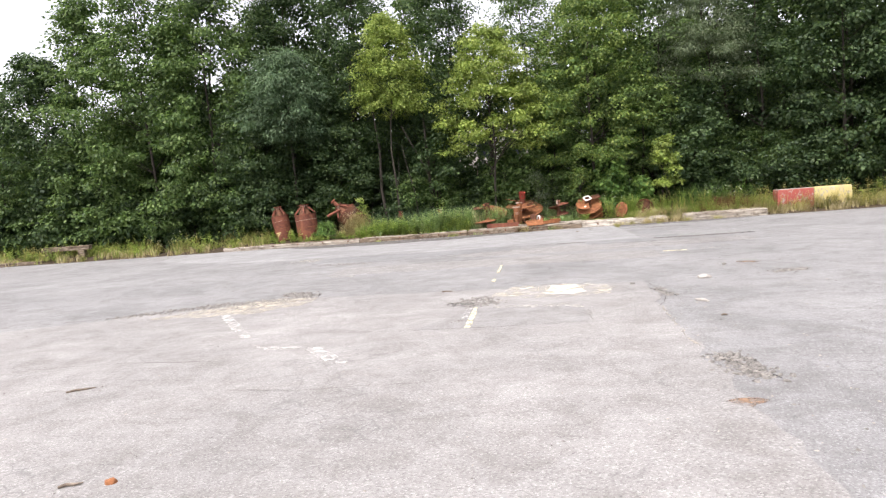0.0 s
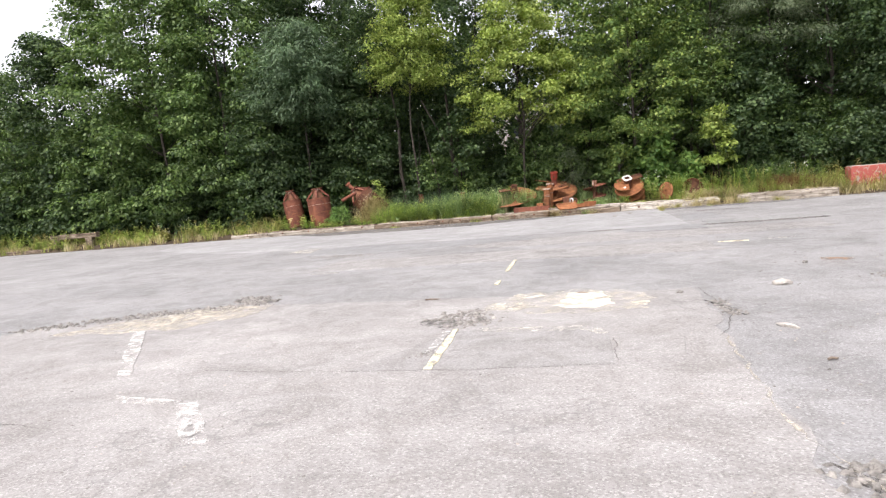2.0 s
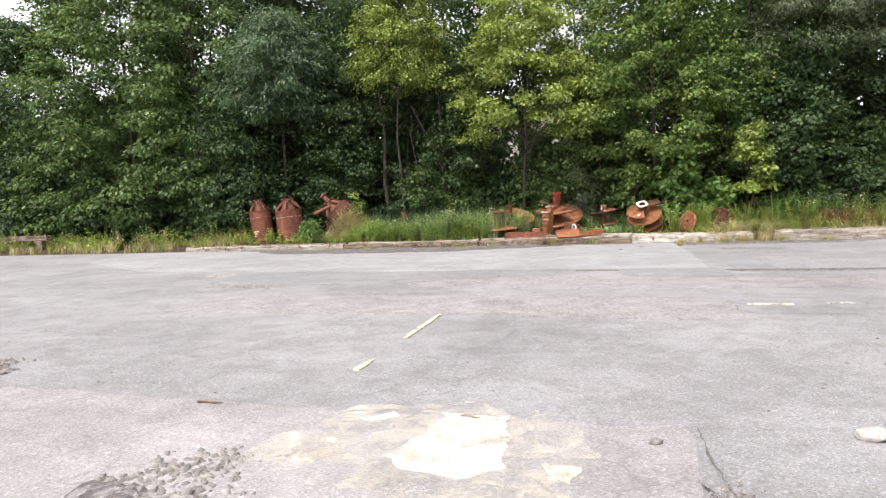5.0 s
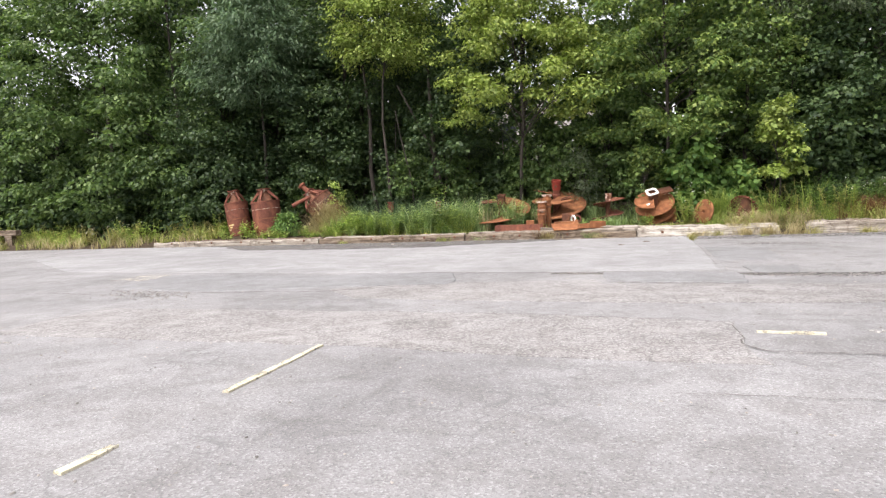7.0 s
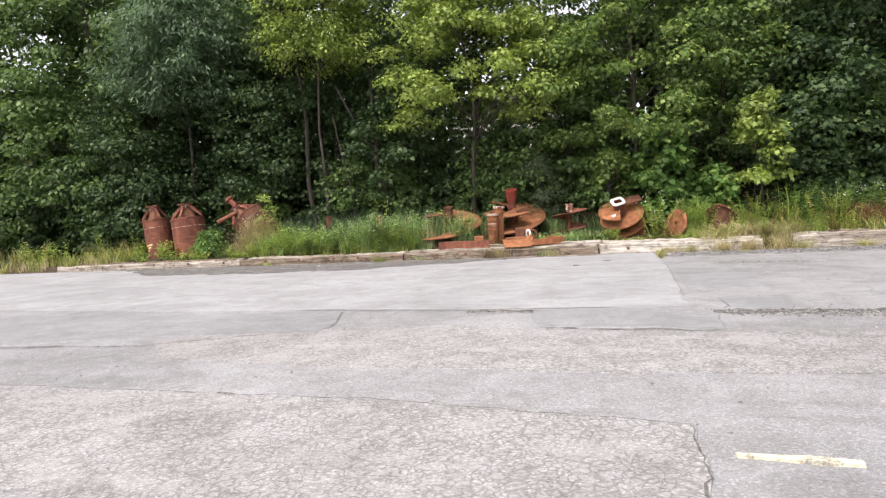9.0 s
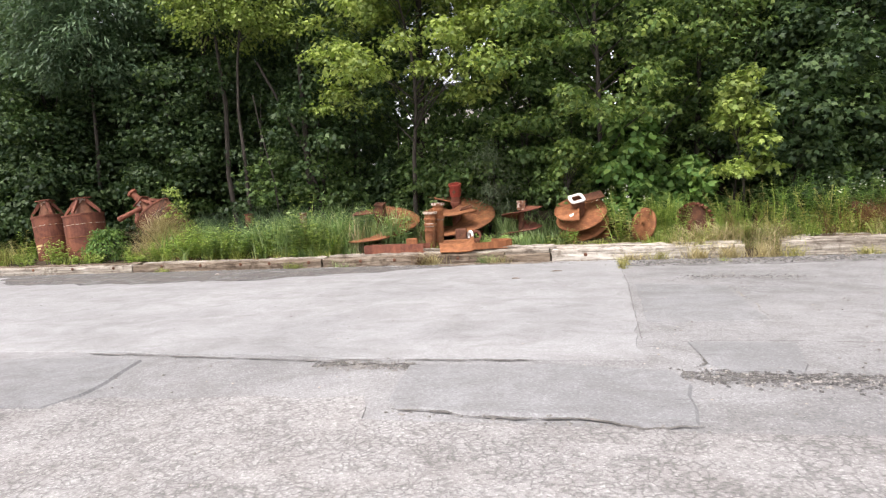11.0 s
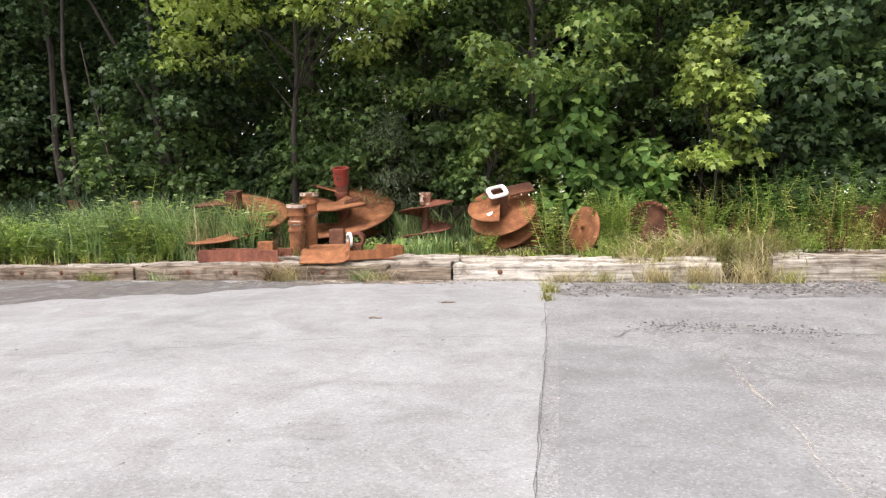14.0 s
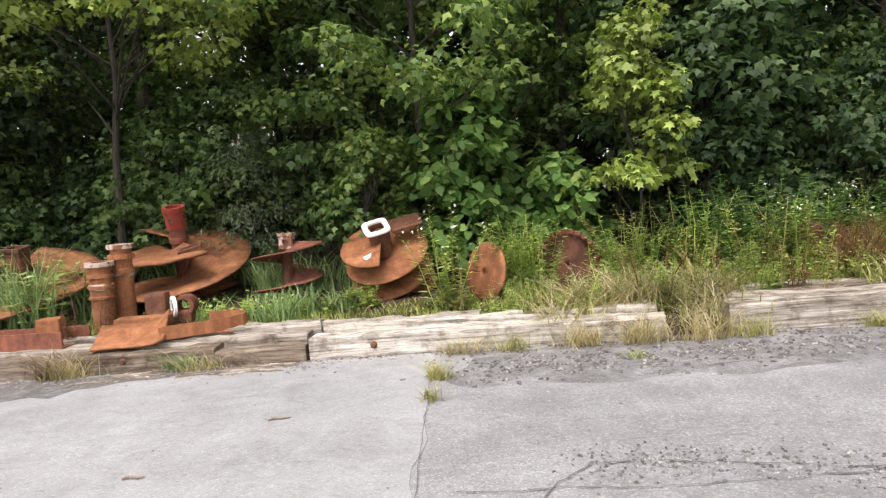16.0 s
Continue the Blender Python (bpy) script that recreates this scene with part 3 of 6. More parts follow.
def crumbs(name, rng, x, y, size, material, label, z=0.004, category="rubble"):
    """Broken lumps lying loose: flattened eight-cornered stones."""
    n = len(x)
    base = np.array([(-1, -1, 0), (1, -1, 0), (1, 1, 0), (-1, 1, 0), (-0.6, -0.6, 1), (0.6, -0.6, 1), (0.6, 0.6, 1), (-0.6, 0.6, 1)], float)
    v = base[None] * (1 + 0.35 * rng.normal(size=(n, 8, 3)))
    v[:, :4, 2] = -0.15
    a = rng.random(n) * 6.283
    s = size * rng.uniform(0.4, 1.4, n)
    asp = rng.uniform(0.5, 1.0, n)
    vx, vy = v[:, :, 0] * asp[:, None], v[:, :, 1]
    X = x[:, None] + s[:, None] * (vx * np.cos(a)[:, None] - vy * np.sin(a)[:, None]) * 0.5
    Y = y[:, None] + s[:, None] * (vx * np.sin(a)[:, None] + vy * np.cos(a)[:, None]) * 0.5
    Z = z + s[:, None] * 0.27 * np.clip(v[:, :, 2], -0.15, 1.6)
    f = np.array([0, 1, 5, 4, 1, 2, 6, 5, 2, 3, 7, 6, 3, 0, 4, 7, 4, 5, 6, 7])
    lp = (np.arange(n)[:, None] * 8 + f[None]).ravel()
    ob = raw(name, np.stack([X, Y, Z], 2).reshape(-1, 3), lp, 4, material)
    return tagged(ob, label, category, kind="stuff")


def along(rng, pts, n, spread):
    p = np.array(pts, float)
    seg = rng.integers(0, len(p) - 1, n)
    u = rng.random(n)
    q = p[seg] + (p[seg + 1] - p[seg]) * u[:, None] + rng.normal(size=(n, 2)) * spread
    return q[:, 0], q[:, 1]


def build_paving():
    slab("asphalt_patch", [(-10.67, -13.7), (1.25, -13.7), (1.28, 6.85), (1.27, 8.98), (1.46, 10.8), (1.38, 12.72), (-1.32, 12.62), (-5.72, 12.82), (-9.13, 11.41), (-12.15, 9.89)], 0.006, M["beige"], "pale sandy worn asphalt area with crazing", "paving", amp=0.12, seed=1)
    slab("asphalt_patch", [(-1.49, 10.4), (-0.06, 10.4), (0.13, 9.99), (0.15, 8.88), (-1.16, 8.77), (-2.52, 8.76), (-1.84, 10.3)], 0.012, M["patch2"], "grey rectangular repair patch in the asphalt", "paving", amp=0.03, seed=2)
    slab("asphalt_patch", [(0.22, 10.3), (0.95, 10.45), (0.81, 9.03), (0.21, 8.98)], 0.012, M["beige"], "pale square repair patch in the asphalt", "paving", amp=0.03, seed=3)
    slab("asphalt_patch", [(-13.95, 24.31), (-5.45, 23.72), (-2.25, 23.81), (0.75, 23.72), (2.95, 23.81), (2.98, 26.1), (2.96, 29.07), (2.85, 33.1), (-21.99, 33.1), (-19.97, 28.08)], 0.008, M["smooth"], "smooth pale asphalt strip along the timber kerb", "paving", amp=0.06, seed=4)
    slab("asphalt_patch", [(0.81, 23.47), (2.36, 23.58), (3.24, 23.43), (3.3, 23.04), (3.24, 22.16), (2.89, 22.07), (2.55, 22.22), (1.72, 22.17), (1.1, 22.27), (0.97, 22.45)], 0.02, M["patch"], "raised grey repair patch with a broken edge", "paving", amp=0.04, seed=5, lip=0.02)
    slab("asphalt_patch", [(-9.45, 23.32), (-5.25, 23.22), (-3.03, 23.49), (-2.18, 23.47), (-1.79, 22.31), (-1.84, 21.9), (-3.34, 21.74), (-6.57, 20.84), (-9.16, 21.34)], 0.02, M["patch"], "long raised grey repair patch with a broken edge", "paving", amp=0.05, seed=6, lip=0.02)
    slab("asphalt_patch", [(3.41, 24.51), (3.46, 24.12), (3.49, 23.7), (3.66, 23.44), (4.21, 23.5), (4.31, 23.72), (4.4, 24.53)], 0.014, M["patch"], "cracked loose slab of asphalt", "paving", amp=0.03, seed=7)
    slab("asphalt_patch", [(-5, 19.2), (-1.43, 19.2), (0.08, 19.18), (2.02, 18.99), (2.6, 18.9), (2.61, 17.84), (2.76, 17.05), (1.03, 17.02), (-1.5, 17.19), (-7, 17.1), (-7, 19.1)], 0.009, M["rough"], "coarse pale strip of worn asphalt", "paving", amp=0.06, seed=8)
    slab("asphalt_patch", [(-1.96, 22.13), (0.75, 22.53), (0.94, 22.03), (3.24, 22.03), (6.04, 22.13), (6.03, 20.55), (2.03, 20.15), (-2.97, 20.35), (-3.96, 21.34)], 0.009, M["rough"], "coarse pebbly strip of worn asphalt", "paving", amp=0.1, seed=9)
    slab("asphalt_patch", [(3.09, 25.6), (4.44, 25.7), (4.43, 28.57), (3.08, 28.97)], 0.006, M["patch"], "grey asphalt panel beside a straight seam", "paving", amp=0.02, seed=10)
    # spilled lime and sand
    slab("lime_spill", [(-0.46, 12.69), (0.14, 12.72), (0.17, 12.32), (0.26, 11.71), (-0.03, 11.51), (-0.33, 11.61), (-0.63, 11.76), (-0.43, 12.22)], 0.016, M["lime"], "cream spill of lime on asphalt", "spill", step=0.08, amp=0.13, seed=11)
    slab("lime_spill", [(-1.18, 12.42), (-0.84, 12.67), (-0.75, 12.52), (-0.98, 12.37)], 0.016, M["lime"], "small cream spill of lime on asphalt", "spill", step=0.08, amp=0.1, seed=12)
    slab("lime_spill", [(0.45, 11.83), (0.69, 11.81), (0.65, 11.56), (0.55, 11.61)], 0.016, M["lime"], "small cream spill of lime on asphalt", "spill", step=0.06, amp=0.08, seed=13)
    slab("lime_spill", [(-1.39, 11.6), (-1.09, 11.86), (-0.83, 11.81), (-1.08, 11.56)], 0.016, M["sand"], "thin pale spill of sand on asphalt", "spill", step=0.06, amp=0.09, seed=14)
    slab("sand_spill", [(-7.64, 11.26), (-7.13, 12.11), (-6.02, 12.72), (-5.83, 12.52), (-6.23, 11.91), (-6.84, 11.31)], 0.016, M["sand"], "yellow sand and broken edge of asphalt", "spill", step=0.1, amp=0.16, seed=15)
    slab("sand_spill", [(-10.45, 22.43), (-10.15, 23.62), (-9.35, 23.32), (-9.05, 22.53)], 0.014, M["lime_thin"], "pale spill on asphalt", "spill", step=0.15, amp=0.2, seed=16)
    slab("lime_spill", [(-1.02, 12.87), (0.38, 12.92), (0.87, 12.01), (0.66, 11.31), (-0.54, 11.21), (-1.63, 11.41), (-1.33, 12.42)], 0.013, M["lime_thin"], "thin cream film of lime on asphalt", "spill", step=0.1, amp=0.2, seed=17)
    slab("sand_spill", [(-8.54, 10.9), (-7.12, 12.62), (-5.52, 12.92), (-5.43, 12.11), (-6.44, 11)], 0.013, M["sand"], "thin film of yellow sand on asphalt", "spill", step=0.1, amp=0.25, seed=18)
    slab("rust_stain", [(3.85, 15.04), (4.15, 14.94), (4.3, 14.74), (4, 14.74)], 0.012, M["rust_stain"], "orange rust stain on asphalt", "stain", step=0.08, amp=0.1, seed=19)
    slab("rust_stain", [(1.03, 5.24), (1.28, 5.34), (1.41, 5.24), (1.23, 5.09)], 0.012, M["rust_stain"], "brown rust stain on asphalt", "stain", step=0.06, amp=0.08, seed=23)
    slab("dirt_stain", [(-12.5, 30.6), (-8, 30.3), (-5.2, 30.6), (-3.2, 31.5), (-1.2, 32.4), (0.8, 33.0), (-16, 33.05)], 0.013, M["grime_damp"], "dark washed-out dirt on asphalt before the kerb", "stain", step=0.2, amp=0.3, seed=24)
    slab("dirt_stain", [(3.1, 31.7), (5.2, 31.5), (8.5, 31.8), (10, 33.0), (3.2, 33.0)], 0.011, M["grime"], "dark gritty dirt on asphalt before the kerb", "stain", step=0.2, amp=0.25, seed=25)
    # painted lines
    lines = [([(-1.82, 17.15), (-1.755, 17.15), (-1.72, 15.45), (-1.785, 15.45)], "paint_y"), ([(-1.765, 14.28), (-1.7, 14.28), (-1.7, 13.83), (-1.765, 13.83)], "paint_y"),
             ([(-1.79, 10.46), (-1.7, 10.46), (-1.64, 8.79), (-1.72, 8.79)], "paint_y"), ([(-1.89, 10.35), (-1.79, 10.4), (-1.78, 9.59), (-1.88, 9.38)], "paint"),
             ([(-6.99, 11), (-6.76, 11), (-5.16, 8.77), (-5.36, 8.77)], "paint"), ([(-3.88, 7.83), (-3.66, 7.86), (-2.97, 7), (-3.17, 6.9)], "paint"),
             ([(-4.76, 8.06), (-4.46, 7.98), (-3.86, 7.91), (-3.88, 7.81), (-4.46, 7.86)], "paint"), ([(2.8, 18.43), (3.45, 18.4), (3.45, 18.35), (2.8, 18.38)], "paint_y"),
             ([(3.88, 18.58), (4.48, 18.6), (4.48, 18.53), (3.88, 18.51)], "paint_faint"), ([(-6.67, 16.68), (-5.97, 16.73), (-5.97, 16.66), (-6.67, 16.61)], "paint_faint"),
             ([(-1.44, 10.46), (-0.09, 10.44), (0.12, 10.09), (0.01, 10.03), (-0.14, 10.25), (-1.39, 10.27)], "paint_faint")]
    for i, (p, k) in enumerate(lines):
        slab("painted_line", p, 0.02, M[k], "worn cream painted line on asphalt" if k == "paint_y" else "faded white painted line on asphalt", "road marking", step=0.12, amp=0.025, seed=20 + i, lip=0.002)
    rng = np.random.default_rng(5)
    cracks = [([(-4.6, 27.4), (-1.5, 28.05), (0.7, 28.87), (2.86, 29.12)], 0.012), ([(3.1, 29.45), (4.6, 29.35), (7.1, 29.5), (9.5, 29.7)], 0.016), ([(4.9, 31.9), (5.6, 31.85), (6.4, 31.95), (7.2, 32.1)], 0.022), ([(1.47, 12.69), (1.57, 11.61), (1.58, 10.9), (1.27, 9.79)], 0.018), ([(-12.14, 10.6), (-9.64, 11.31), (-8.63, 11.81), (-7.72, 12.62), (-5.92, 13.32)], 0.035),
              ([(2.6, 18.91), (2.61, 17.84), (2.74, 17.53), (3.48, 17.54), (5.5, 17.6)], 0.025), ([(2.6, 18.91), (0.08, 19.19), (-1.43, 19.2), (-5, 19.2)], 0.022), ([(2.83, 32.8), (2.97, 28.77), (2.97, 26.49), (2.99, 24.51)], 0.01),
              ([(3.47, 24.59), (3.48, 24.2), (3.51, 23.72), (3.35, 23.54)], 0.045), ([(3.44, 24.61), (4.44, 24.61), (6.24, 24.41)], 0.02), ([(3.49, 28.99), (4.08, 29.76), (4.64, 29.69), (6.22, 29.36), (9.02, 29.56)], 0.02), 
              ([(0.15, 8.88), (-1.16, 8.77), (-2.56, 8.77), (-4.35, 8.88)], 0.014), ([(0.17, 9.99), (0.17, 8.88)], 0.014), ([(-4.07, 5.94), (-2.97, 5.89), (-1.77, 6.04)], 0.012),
              # first three: shadow and dirt along the patch edges, drawn as dark ribbons
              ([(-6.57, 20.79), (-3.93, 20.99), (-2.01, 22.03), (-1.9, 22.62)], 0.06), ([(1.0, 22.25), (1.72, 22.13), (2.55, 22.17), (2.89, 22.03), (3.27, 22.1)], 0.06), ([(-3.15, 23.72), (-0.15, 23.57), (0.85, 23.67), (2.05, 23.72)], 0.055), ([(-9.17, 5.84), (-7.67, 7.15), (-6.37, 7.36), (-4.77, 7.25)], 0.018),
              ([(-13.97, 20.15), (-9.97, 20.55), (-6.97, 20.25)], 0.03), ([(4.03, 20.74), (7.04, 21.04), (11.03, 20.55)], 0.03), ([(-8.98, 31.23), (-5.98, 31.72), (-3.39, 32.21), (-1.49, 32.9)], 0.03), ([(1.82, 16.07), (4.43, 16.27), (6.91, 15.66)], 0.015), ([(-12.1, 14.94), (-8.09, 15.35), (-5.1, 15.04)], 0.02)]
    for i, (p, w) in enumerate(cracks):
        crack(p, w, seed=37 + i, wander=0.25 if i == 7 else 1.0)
    for i, (p, w) in enumerate((([(1.3, 9.9), (1.27, 8.67), (1.24, 7.46), (1.38, 6.75), (1.6, 5.84)], 0.045), ([(4.49, 28.57), (4.5, 27.58), (4.49, 25.8)], 0.03))):
        crack(p, w, "pale sand-filled seam in the asphalt", 90 + i, M["sand"])
    # torn-up asphalt
    for name, p, n, sp, s in (("a", [(-2.14, 11), (-1.73, 11.51), (-1.54, 10.9), (-1.89, 10.7)], 300, 0.13, 0.05), ("b", [(-1.95, 9.23), (-1.77, 9.43)], 110, 0.05, 0.03), ("c", [(-6.52, 13.52), (-5.92, 13.12)], 200, 0.14, 0.07),
                              ("d", [(-9.64, 11.31), (-7.73, 12.32), (-6.02, 12.82)], 420, 0.14, 0.055), ("e", [(1.43, 6.75), (1.58, 5.94)], 240, 0.1, 0.05), ("f", [(3.35, 23.32), (4.85, 23.17), (6.55, 23.32)], 1500, 0.12, 0.025), ("g", [(-0.05, 23.47), (0.85, 23.42)], 420, 0.09, 0.021),
                              ("h", [(3.21, 32.31), (5.51, 32.31), (8.01, 32.41)], 620, 0.3, 0.05), ("i", [(4.02, 29.76), (4.72, 29.71), (5.82, 29.46)], 420, 0.15, 0.022), ("j", [(-8.17, 20.74), (-6.67, 20.45)], 300, 0.3, 0.03), ("k", [(1.52, 11.71), (1.61, 10.8)], 180, 0.07, 0.03),
                              ("l", [(4.08, 13.02), (4.68, 13.32)], 160, 0.12, 0.04), ("m", [(1.1, 22.22), (3.24, 22.05)], 110, 0.07, 0.02), ("n", [(-3.49, 32.8), (-0.99, 32.9), (1.51, 32.85)], 700, 0.14, 0.035)):
        x, y = along(rng, p, n, sp)
        crumbs("asphalt_rubble", rng, x, y, s, M["chips"] if name in "fhi" else M["rubble"], "dark crumbs of broken asphalt along a crack")
        slab("dirt_patch", ragged([(a + dx * sp * 1.1, b + dy * sp * 0.9) for (a, b), (dx, dy) in zip([p[0], p[0], p[-1], p[-1]], [(-1, 1), (-1, -1), (1, -1), (1, 1)])], 0.1, 0.08, 3), 0.011, M["torn"], "bare dirt where the asphalt is torn", "dirt", step=0.08, amp=0.15, seed=70) if name in "abcefgk" else None
    x, y = along(rng, [(-18.99, 33.05), (-4.99, 33.05), (9.01, 33)], 1500, 0.1)
    crumbs("bark_litter", rng, x, np.minimum(y, 33.12), 0.03, M["wood_brown"], "brown bark and leaf litter along the kerb", category="litter")
    x, y = rng.uniform(-14, 9, 2600), rng.uniform(1, 33, 2600)
    crumbs("loose_grit", rng, x, y, 0.022, M["rubble"], "loose dark grit scattered on asphalt", category="grit")
    x, y = rng.uniform(-12, 9, 1500), rng.uniform(1, 33, 1500)
    crumbs("loose_gravel", rng, x, y, 0.018, M["pebble"], "loose pale gravel scattered on asphalt", category="gravel")


def lump(name, x, y, sx, sy, sz, material, label, category, rz=0, z=0.0, seed=0):
    bm = bmesh.new()
    bmesh.ops.create_icosphere(bm, subdivisions=2, radius=1)
    for v in bm.verts:
        k = 1 + 0.35 * noise.noise(v.co * 1.7 + Vector((seed, 0, 0)))
        v.co = Vector((v.co.x * sx * k, v.co.y * sy * k, max(-0.6, v.co.z) * sz * k))
    ob = part(name, bm, material)
    ob.matrix_world = pose(x, y, z + 0.55 * sz, 0, 0, rz)
    return tagged(ob, label, category)


def build_debris():
    lump("stone", 2.6, 12.67, 0.14, 0.07, 0.055, M["pale_stone"], "pale flat stone lying on asphalt", "stone", 10, seed=1)
    lump("stone", 1.98, 10.14, 0.14, 0.03, 0.03, M["pale_stone"], "narrow pale stone on asphalt", "stone", 130, seed=2)
    lump("brick_fragment", -3.74, 3.67, 0.05, 0.035, 0.03, M["rust_orange"], "orange brick fragment on asphalt", "brick", 20, seed=3)
    lump("stone", 1.17, 12.32, 0.05, 0.03, 0.03, M["rubble"], "dark lump of asphalt", "stone", 20, seed=4)
    lump("stone", 3.49, 14.63, 0.06, 0.04, 0.03, M["rubble"], "dark lump of asphalt", "stone", 50, seed=5)
    lump("stone", -7.19, 31.92, 0.06, 0.05, 0.03, M["pebble"], "small pale stone on asphalt", "stone", 0, seed=6)
    for i, (x, y, l, a) in enumerate(((-4.04, 3.62, 0.17, 30), (-6.02, 6.1, 0.32, 35), (-2.6, 12.6, 0.25, 5), (0.9, 29.9, 0.16, 5), (-0.2, 12.6, 0.18, -10), (2.0, 8.9, 0.1, 20), (1.6, 31.0, 0.2, 12), (-1.2, 32.7, 0.5, 8), (0.8, 32.75, 0.6, -6), (0.3, 32.85, 0.45, 14), (-0.6, 32.9, 0.4, -12), (1.0, 32.95, 0.5, 4))):
        bm = bmesh.new()
        tube(bm, [(-l / 2, 0, 0), (-l / 6, 0.012, 0.006), (l / 5, -0.01, 0.004), (l / 2, 0.006, 0)], [0.012, 0.014, 0.012, 0.005], 6)
        ob = part("stick", bm, M["twig"])
        ob.matrix_world = pose(x, y, 0.016, 0, 0, a)
        tagged(ob, "dry brown broken stick lying on asphalt", "stick", "sticks")


# ---- timber kerb ----
def timber_bm(x0, x1, y0, y1, z0, z1, seed, split=0.03):
    """A squared baulk with worn corners, checks and frayed ends."""
    bm = bmesh.new()
    n = max(6, int((x1 - x0) / 0.16))
    prof = []
    for cx, cy in ((0, 0), (1, 0), (1, 1), (0, 1)):
        for du, dv in ((0.0, 0.12), (0.06, 0.0)) if (cx, cy) in ((0, 0), (1, 1)) else ((0.06, 0.0), (0.0, 0.12)):
            u = cx + (du if cx == 0 else -du)
            v = cy + (dv if cy == 0 else -dv)
            prof.append((u, v))
    prof.insert(6, (0.5, 0.985)), prof.insert(2, (0.5, 0.0))
    rows = []
    for i in range(n + 1):
        x = x0 + (x1 - x0) * i / n
        row = []
        for k, (u, v) in enumerate(prof):
            w = noise.noise((x * 0.9, k * 1.7, seed)) * 0.03 + noise.noise((x * 4.5, k * 2.3, seed)) * split
            fray = 0.06 * noise.noise((k * 3.1, seed, i)) if i in (0, n) else 0
            chip = 0.09 * max(0.0, noise.noise((x * 1.4, u * 2.5, seed + 7)) - 0.12)
            top = w - chip if v > 0.5 else w * 0.4
            row.append(bm.verts.new((x + fray, y0 + (y1 - y0) * u + 0.5 * w + 0.02 * noise.noise((x * 0.5, seed, 2)), z0 + (z1 - z0) * v + top)))
        rows.append(row)
    m = len(prof)
    for i in range(n):
        for k in range(m):
            bm.faces.new((rows[i][k], rows[i + 1][k], rows[i + 1][(k + 1) % m], rows[i][(k + 1) % m]))
    bm.faces.new(rows[0][::-1]), bm.faces.new(rows[-1])
    return bm


def timber_mat(x0, x1, seed, rows, bolts, label):
    ob = thing("timber_mat", pose((x0 + x1) / 2, 33.15, 0), label, "timber kerb", "timber mats along the verge")
    c = (x0 + x1) / 2
    for i, (ya, yb, za, zb, mat, dx0, dx1) in enumerate(rows):
        part("timber", timber_bm(x0 + dx0 - c, x1 + dx1 - c, ya, yb, za, zb, seed + i * 3), M[mat], ob)
    for b in bolts:
        bm = bmesh.new()
        ring_wall(bm, [(0.001, 0.0), (0.045, 0.0), (0.045, 0.02), (0.022, 0.03), (0.022, 0.045), (0.001, 0.045)], 10, m=pose(b - c, rows[0][0] + 0.012, 0.15, 90))
        part("bolt_head", bm, M["rust_dark"], ob, "rusty bolt head sunk in the timber")
    return ob


